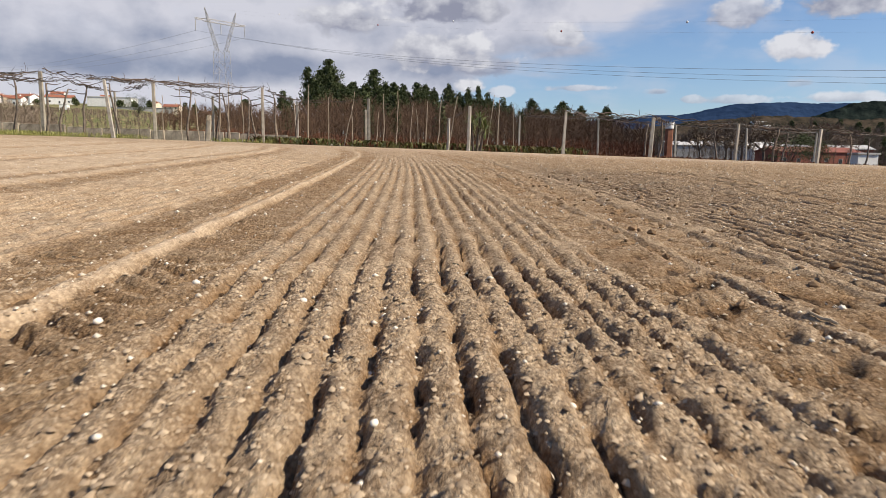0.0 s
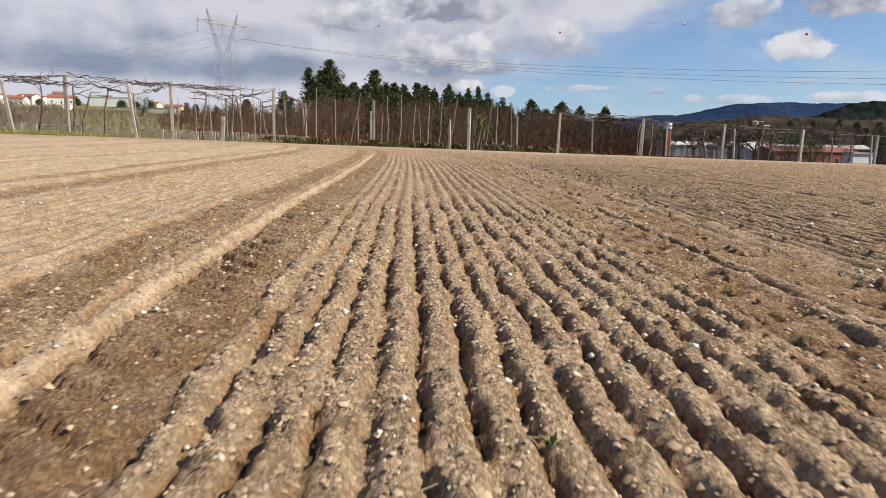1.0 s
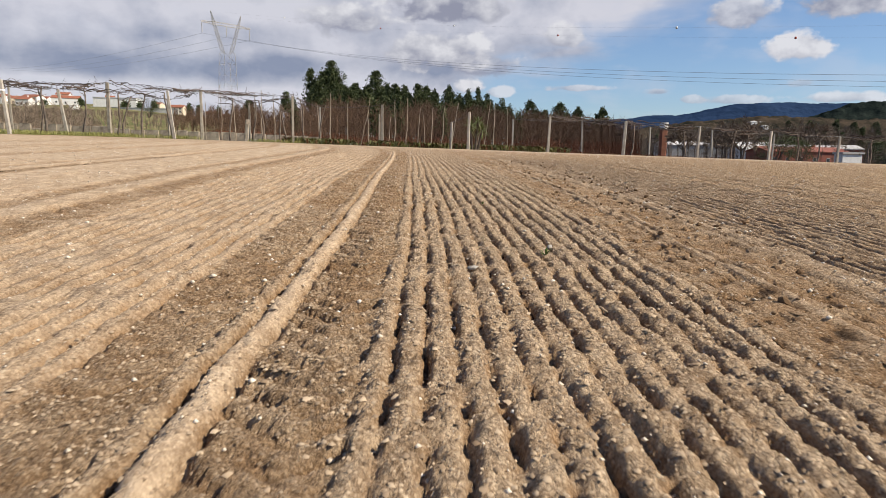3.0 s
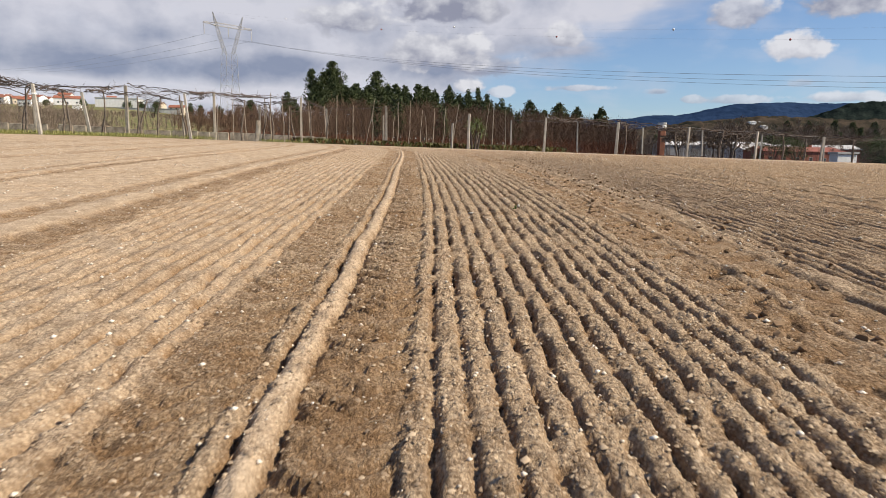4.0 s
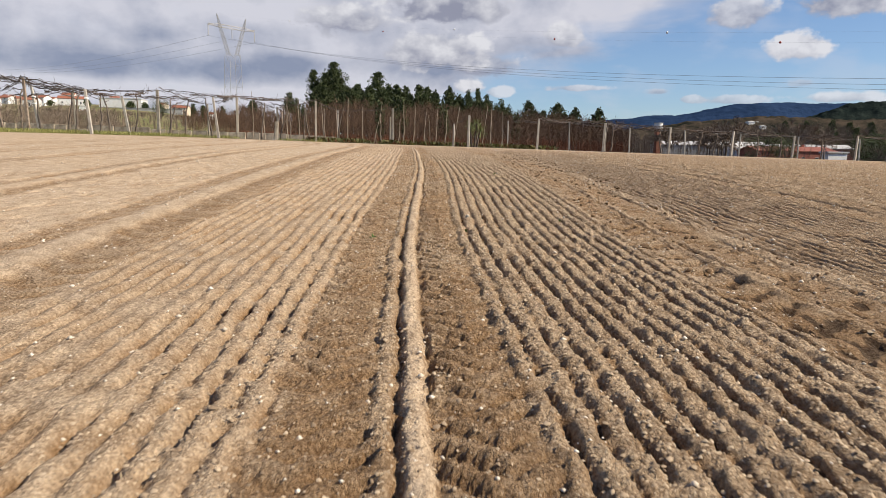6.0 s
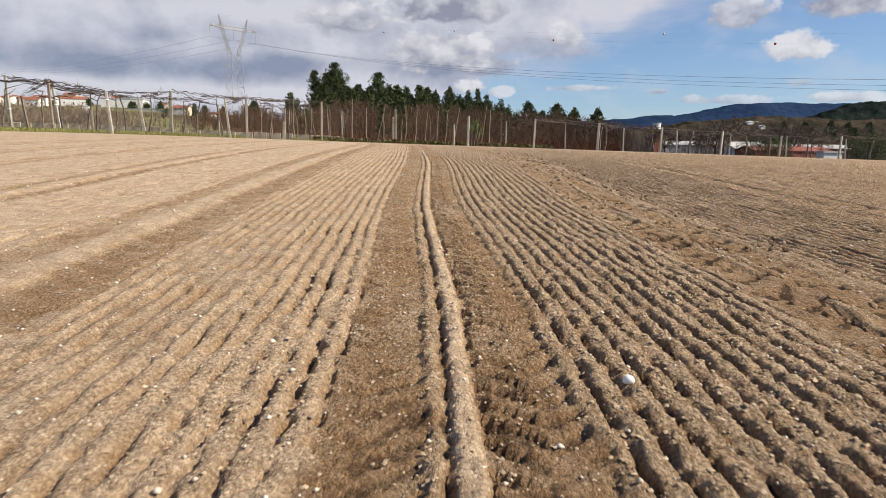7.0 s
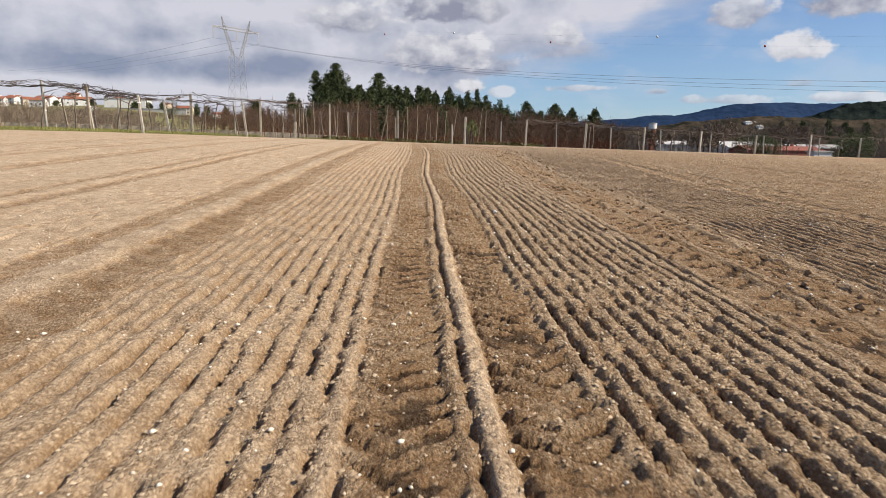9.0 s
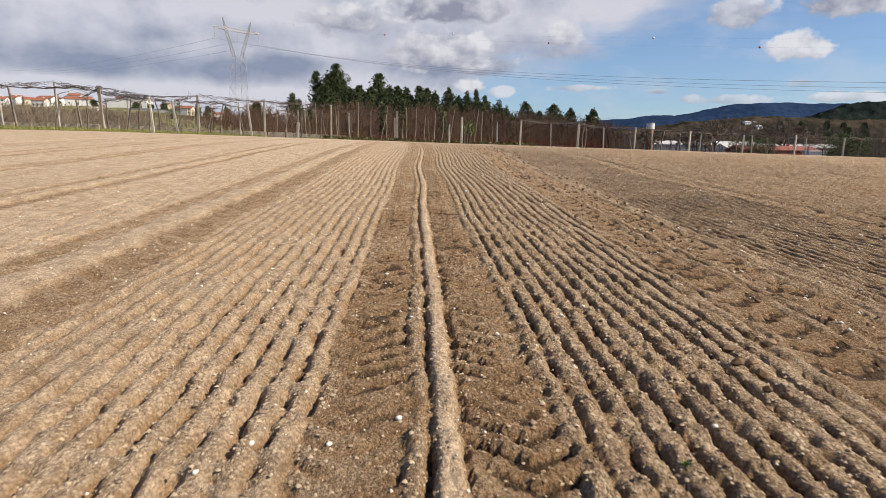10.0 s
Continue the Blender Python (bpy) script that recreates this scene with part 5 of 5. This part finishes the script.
def cable(p, q, sag, r, label):
    p, q = Vector(p), Vector(q)
    pts = [p.lerp(q, k / 40) - Vector((0, 0, sag * 4 * (k / 40) * (1 - k / 40))) for k in range(41)]
    ob = new("power_line", Build().tube([v - p for v in pts], r, 4).mesh("power_line", CABLE))
    ob.matrix_basis = pose(*p)
    return tagged(ob, label, "cable", "power lines")


ALONG = Vector((0.714, -0.70, 0)) * 470
for s in (-13, 0, 13):
    a = PYLON + ARM * s + Vector((0, 0, 45.2))
    cable(a, a + ALONG + Vector((0, 0, -51)), 12.1, 0.032, "dark power line strung from the pylon")
    cable(a, a + Vector((-330, 330, 22)), 4.0, 0.05, "dark power line strung from the pylon")


def marker_ball(p, mat, label):
    ob = new("marker_ball", Build().tube([(0, 0, -0.29), (0, 0, -0.26), (0, 0, -0.16), (0, 0, 0), (0, 0, 0.16), (0, 0, 0.26), (0, 0, 0.29)], [0.06, 0.15, 0.26, 0.30, 0.26, 0.15, 0.06], 14).mesh("marker_ball", mat, True))
    ob.matrix_basis = pose(*p)
    return tagged(ob, label, "marker ball", "aircraft marker balls")


for s, mat, label, places in ((-8.2, BALLWHITE, "white aircraft marker ball on a ground wire", (0.145, 0.36, 0.52)), (8.2, BALLRED, "red aircraft marker ball on a ground wire", (0.24, 0.422, 0.567))):
    a = PYLON + ARM * s + Vector((0, 0, 56.7))
    e = a + ALONG + Vector((0, 0, -59.3))
    cable(a, e, 8.3, 0.007, "thin ground wire above the power lines")
    for t in places:
        marker_ball(a.lerp(e, t) - Vector((0, 0, 8.3 * 4 * t * (1 - t))), mat, label)


# ---------------- stones, clods, straw and weeds in the field ----------------
def loose(name, n, area, size, flat, mat, label, seed, sink=0.35, jit=0.3, small=False):
    """Many small lumps lying on the soil, as one object."""
    r = np.random.RandomState(seed)
    rng = random.Random(seed)
    x0, x1, y0, y1 = area
    xs, ys = r.uniform(x0, x1, n), r.uniform(y0, y1, n)
    zs = ground_base(xs, ys) + field_relief(xs, ys)[0]
    sz = size[0] * (size[1] / size[0]) ** (r.uniform(0, 1, n) ** 1.5)
    b = Build()
    for x, y, z, s in zip(xs.tolist(), ys.tolist(), zs.tolist(), sz.tolist()):
        hgt = s * flat
        if small:
            b.chip(x, y, z + hgt * (1 - 2 * sink), s, s * rng.uniform(0.65, 1.0), hgt, rng)
        else:
            b.lump(x, y, z + hgt * (1 - 2 * sink), s, s * rng.uniform(0.65, 1.0), hgt, rng, jit)
    return tagged(new(name, b.mesh(name, mat, small)), label, "stones" if mat is QUARTZ else "soil", kind="stuff")


def crumble(name, n, area, size, label, seed, fine):
    """Crumbs of soil past counting: small uneven domes, half sunk."""
    r = np.random.RandomState(seed)
    x0, x1, y0, y1 = area
    x, y = r.uniform(x0, x1, n), r.uniform(y0, y1, n)
    s = size[0] * (size[1] / size[0]) ** (r.uniform(0, 1, n) ** 2.0)
    lift, damp_shade, _ = field_relief(x, y, fine)
    keep = r.uniform(0, 1, n) > 0.75 * smooth01((damp_shade - 0.25) / 0.3)
    x, y, s, lift, n = x[keep], y[keep], s[keep], lift[keep], int(keep.sum())
    z = ground_base(x, y) + lift + s * 0.1
    a = r.uniform(0, 6.28, (n, 1)) + np.arange(5) * 1.2566 + r.uniform(-0.35, 0.35, (n, 5))
    rad = s[:, None] * r.uniform(0.7, 1.25, (n, 5))
    ring = np.stack([x[:, None] + np.cos(a) * rad, y[:, None] + np.sin(a) * rad, (z - 0.5 * s)[:, None] + s[:, None] * r.uniform(-0.1, 0.5, (n, 5))], -1)
    top = np.stack([x + s * r.uniform(-0.3, 0.3, n), y + s * r.uniform(-0.3, 0.3, n), z + s * r.uniform(0.25, 0.65, n)], -1)[:, None]
    co = np.concatenate([ring, top], 1).reshape(-1, 3)
    i = (np.arange(n) * 6)[:, None]
    k = np.arange(5)
    tris = np.stack([i + k, i + (k + 1) % 5, i + 5 + 0 * k], -1).reshape(-1, 3).astype(np.int32)
    me = bpy.data.meshes.new(name)
    me.vertices.add(len(co))
    me.vertices.foreach_set("co", co.astype(np.float32).ravel())
    me.loops.add(tris.size)
    me.loops.foreach_set("vertex_index", tris.ravel())
    me.polygons.add(len(tris))
    me.polygons.foreach_set("loop_start", np.arange(0, tris.size, 3, dtype=np.int32))
    me.update(calc_edges=True)
    me.materials.append(CLOD)
    return tagged(new(name, me), label, "soil", kind="stuff")


crumble("soil_crumbs", 170000, NEAR, (0.0042, 0.012), "small crumbs and clods of dry soil", 91, True)
crumble("soil_clods", 30000, (-5.0, 5.5, -24.0, 9.0), (0.006, 0.016), "clods of dry soil strewn over the rows", 96, False)
loose("churned_clods", 700, (1.0, 2.3, -24.0, 9.0), (0.012, 0.034), 0.75, DARKCLOD, "clods of soil thrown up by a wheel", 92)
loose("small_pebbles", 9000, (-3.2, 3.6, -24.2, 5.0), (0.0035, 0.0105), 0.62, QUARTZ, "pale quartz pebbles strewn over the field", 93, 0.25, 0.3, True)
loose("field_pebbles", 8000, (-15, 2, -22, 22), (0.007, 0.018), 0.62, QUARTZ, "pale quartz pebbles strewn over the field", 94, 0.25, 0.3, True)
loose("gravel_pebbles", 13000, (1.8, 17, -22, 28), (0.008, 0.020), 0.62, QUARTZ, "white and tan pebbles among dark clods", 97, 0.2, 0.3, True)


def stone(x, y, s, mat, label, category="stone", seed=0, flat=0.7):
    rng = random.Random(seed)
    bm = bmesh.new()
    bmesh.ops.create_icosphere(bm, subdivisions=2, radius=1.0)
    ax = (s, s * rng.uniform(0.7, 0.95), s * flat)
    for v in bm.verts:
        k = 1 + 0.22 * noise.noise(v.co * 1.3 + Vector((seed * 3.1, 0, 0))) + 0.10 * noise.noise(v.co * 3.1 + Vector((0, seed * 1.7, 0)))
        v.co = Vector((v.co.x * ax[0] * k, v.co.y * ax[1] * k, v.co.z * ax[2] * k))
    me = bpy.data.meshes.new("stone")
    bm.to_mesh(me)
    bm.free()
    me.polygons.foreach_set("use_smooth", [True] * len(me.polygons))
    me.materials.append(mat)
    ob = new("stone", me)
    ob.matrix_basis = pose(x, y, gz(x, y, True) + s * flat * 0.45, 0, 0, rng.uniform(0, 360))
    return tagged(ob, label, category, "larger stones on the field")


P_LABEL = "rounded pale quartz pebble lying on the soil"
for k, (x, y, s) in enumerate(((-0.62, -4.80, 0.012), (0.33, -4.35, 0.013), (0.28, -4.39, 0.012), (-0.5, -9.62, 0.012), (-0.4, -9.74, 0.012), (-0.56, -9.75, 0.011), (0.2, -9.56, 0.011), (-0.76, -19.4, 0.013),
                               (-1.38, -19.63, 0.014), (-1.53, -19.49, 0.012), (-0.17, 1.46, 0.012), (-0.17, 1.88, 0.013), (-0.12, 1.12, 0.010), (-0.95, 1.71, 0.014), (-0.44, 1.98, 0.013), (-0.87, 2.21, 0.014), (0.28, 1.27, 0.010),
                               (-0.63, -22.93, 0.012), (-0.88, -22.96, 0.012), (0.33, -22.23, 0.014), (-0.99, -23.15, 0.011), (-0.41, -22.76, 0.013), (0.72, -22.78, 0.011), (-0.02, -16.53, 0.017), (-0.21, -2.32, 0.012), (-0.81, -2.13, 0.014), (0.22, -1.82, 0.012),
                               (-0.453, -0.655, 0.012), (0.182, 0.047, 0.010), (0.595, -0.795, 0.012), (-0.218, 0.66, 0.011), (-0.209, 0.207, 0.012), (-1.254, -3.881, 0.011), (1.412, -8.008, 0.014), (-0.003, -17.75, 0.012),
                               (0.391, -17.66, 0.009), (-1.428, -17.867, 0.010), (0.285, -16.414, 0.011), (0.555, -16.394, 0.010), (-0.999, -16.345, 0.010), (-1.341, -16.171, 0.012), (-1.465, -16.186, 0.011), (-2.324, -16.419, 0.013),
                               (-0.643, -20.607, 0.012), (0.019, -21.84, 0.012), (0.4, -21.514, 0.011), (-1.298, -20.7, 0.010), (-1.2, -21.485, 0.010), (-1.745, -21.09, 0.012), (1.34, -20.764, 0.013), (0.569, -21.303, 0.011))):
    stone(x, y, s, QUARTZ, P_LABEL, "pebble", k + 1)
stone(0.09, -15.27, 0.025, PLASTER, "white crumpled lump lying on a furrow", "stone", 40, 0.8)
stone(-0.32, -8.75, 0.026, ROCK, "grey-brown rounded rock lying in a furrow", "rock", 41, 0.9)
stone(-0.10, -4.18, 0.036, ROCK, "flat grey chip of slate lying on a ridge", "rock", 42, 0.3)
slate = stone(0.41, -3.52, 0.026, ROCK, "long blue-grey stone beside a green weed", "rock", 43, 0.7)
slate.matrix_basis = slate.matrix_basis @ Matrix.Diagonal((2.0, 0.9, 0.8, 1.0))


rubble_rng = random.Random(47)
for k in range(16):
    x = rubble_rng.uniform(-17, -6.5)
    stone(x, 45.2 + 0.25 * (x + 17) * 0.4 + rubble_rng.uniform(0, 1.2), rubble_rng.uniform(0.10, 0.24), ROCK, "pale grey stone lying by the fence", "stone", 60 + k)


def weed(x, y, h, seed, mat=SPROUT, label="small green weed growing in a furrow", leaves=11):
    rng = random.Random(seed)
    ob = thing("weed", pose(x, y, gz(x, y, True)), label, "weed", "weeds in the field")
    for k in range(leaves):
        a, e = rng.uniform(0, 6.28), rng.uniform(0.2, 1.2)
        ln = h * rng.uniform(0.6, 1.1)
        tip = (math.cos(a) * math.cos(e) * ln, math.sin(a) * math.cos(e) * ln, math.sin(e) * ln)
        part("leaf", Build().blade((0, 0, -0.005), tip, ln * 0.17, (-math.sin(a), math.cos(a), 0)), mat, ob)
    return ob


for k, (x, y, h) in enumerate(((0.34, -3.77, 0.05), (-1.15, -9.78, 0.055), (-0.36, -9.43, 0.03), (0.6, -8.75, 0.03), (0.52, -23.04, 0.03), (0.12, -1.33, 0.03))):
    weed(x, y, h, 700 + k)
for k, (x, y) in enumerate(((-0.85, 1.19), (-0.89, -9.05))):
    weed(x, y, 0.016, 720 + k, PALM, "tiny yellow-green seedling on a ridge", 6)


def stick(x, y, ln, r, seed, label="dry pale root lying on the soil"):
    rng = random.Random(seed)
    a = rng.uniform(0, 3.14)
    pts = []
    for k in range(6):
        t = (k / 5 - 0.5) * ln
        px, py = math.cos(a) * t + rng.gauss(0, ln * 0.05), math.sin(a) * t + rng.gauss(0, ln * 0.05)
        pts.append((px, py, gz(x + px, y + py, True) - gz(x, y, True) + r * 1.3))
    ob = new("stick", Build().tube(pts, [r * 0.7, r, r, r * 0.9, r * 0.8, r * 0.4], 6).mesh("stick", STRAW))
    ob.matrix_basis = pose(x, y, gz(x, y, True))
    return tagged(ob, label, "stick", "sticks on the field")


for k, (x, y, ln, r) in enumerate(((0.42, -4.79, 0.08, 0.006), (-0.08, -9.23, 0.10, 0.003), (1.19, 1.91, 0.12, 0.006), (-0.69, -4.09, 0.07, 0.003), (0.01, -3.26, 0.12, 0.005), (-0.72, -19.0, 0.10, 0.004), (-0.62, -18.4, 0.12, 0.004))):
    stick(x, y, ln, r, 800 + k)


def straw(n, seed):
    rng = random.Random(seed)
    b = Build()
    for k in range(n):
        x, y = rng.uniform(-2.4, 2.4), rng.uniform(-24, 3.5)
        z = gz(x, y, True) + 0.003
        a, ln = rng.uniform(0, 6.28), rng.uniform(0.012, 0.05)
        b.tube([(x, y, z), (x + math.cos(a) * ln, y + math.sin(a) * ln, z + rng.uniform(0, 0.01))], rng.uniform(0.0008, 0.0018), 3)
    return tagged(new("straw_bits", b.mesh("straw_bits", STRAW)), "bits of dry straw and root on the soil", "straw", kind="stuff")


straw(900, 95)
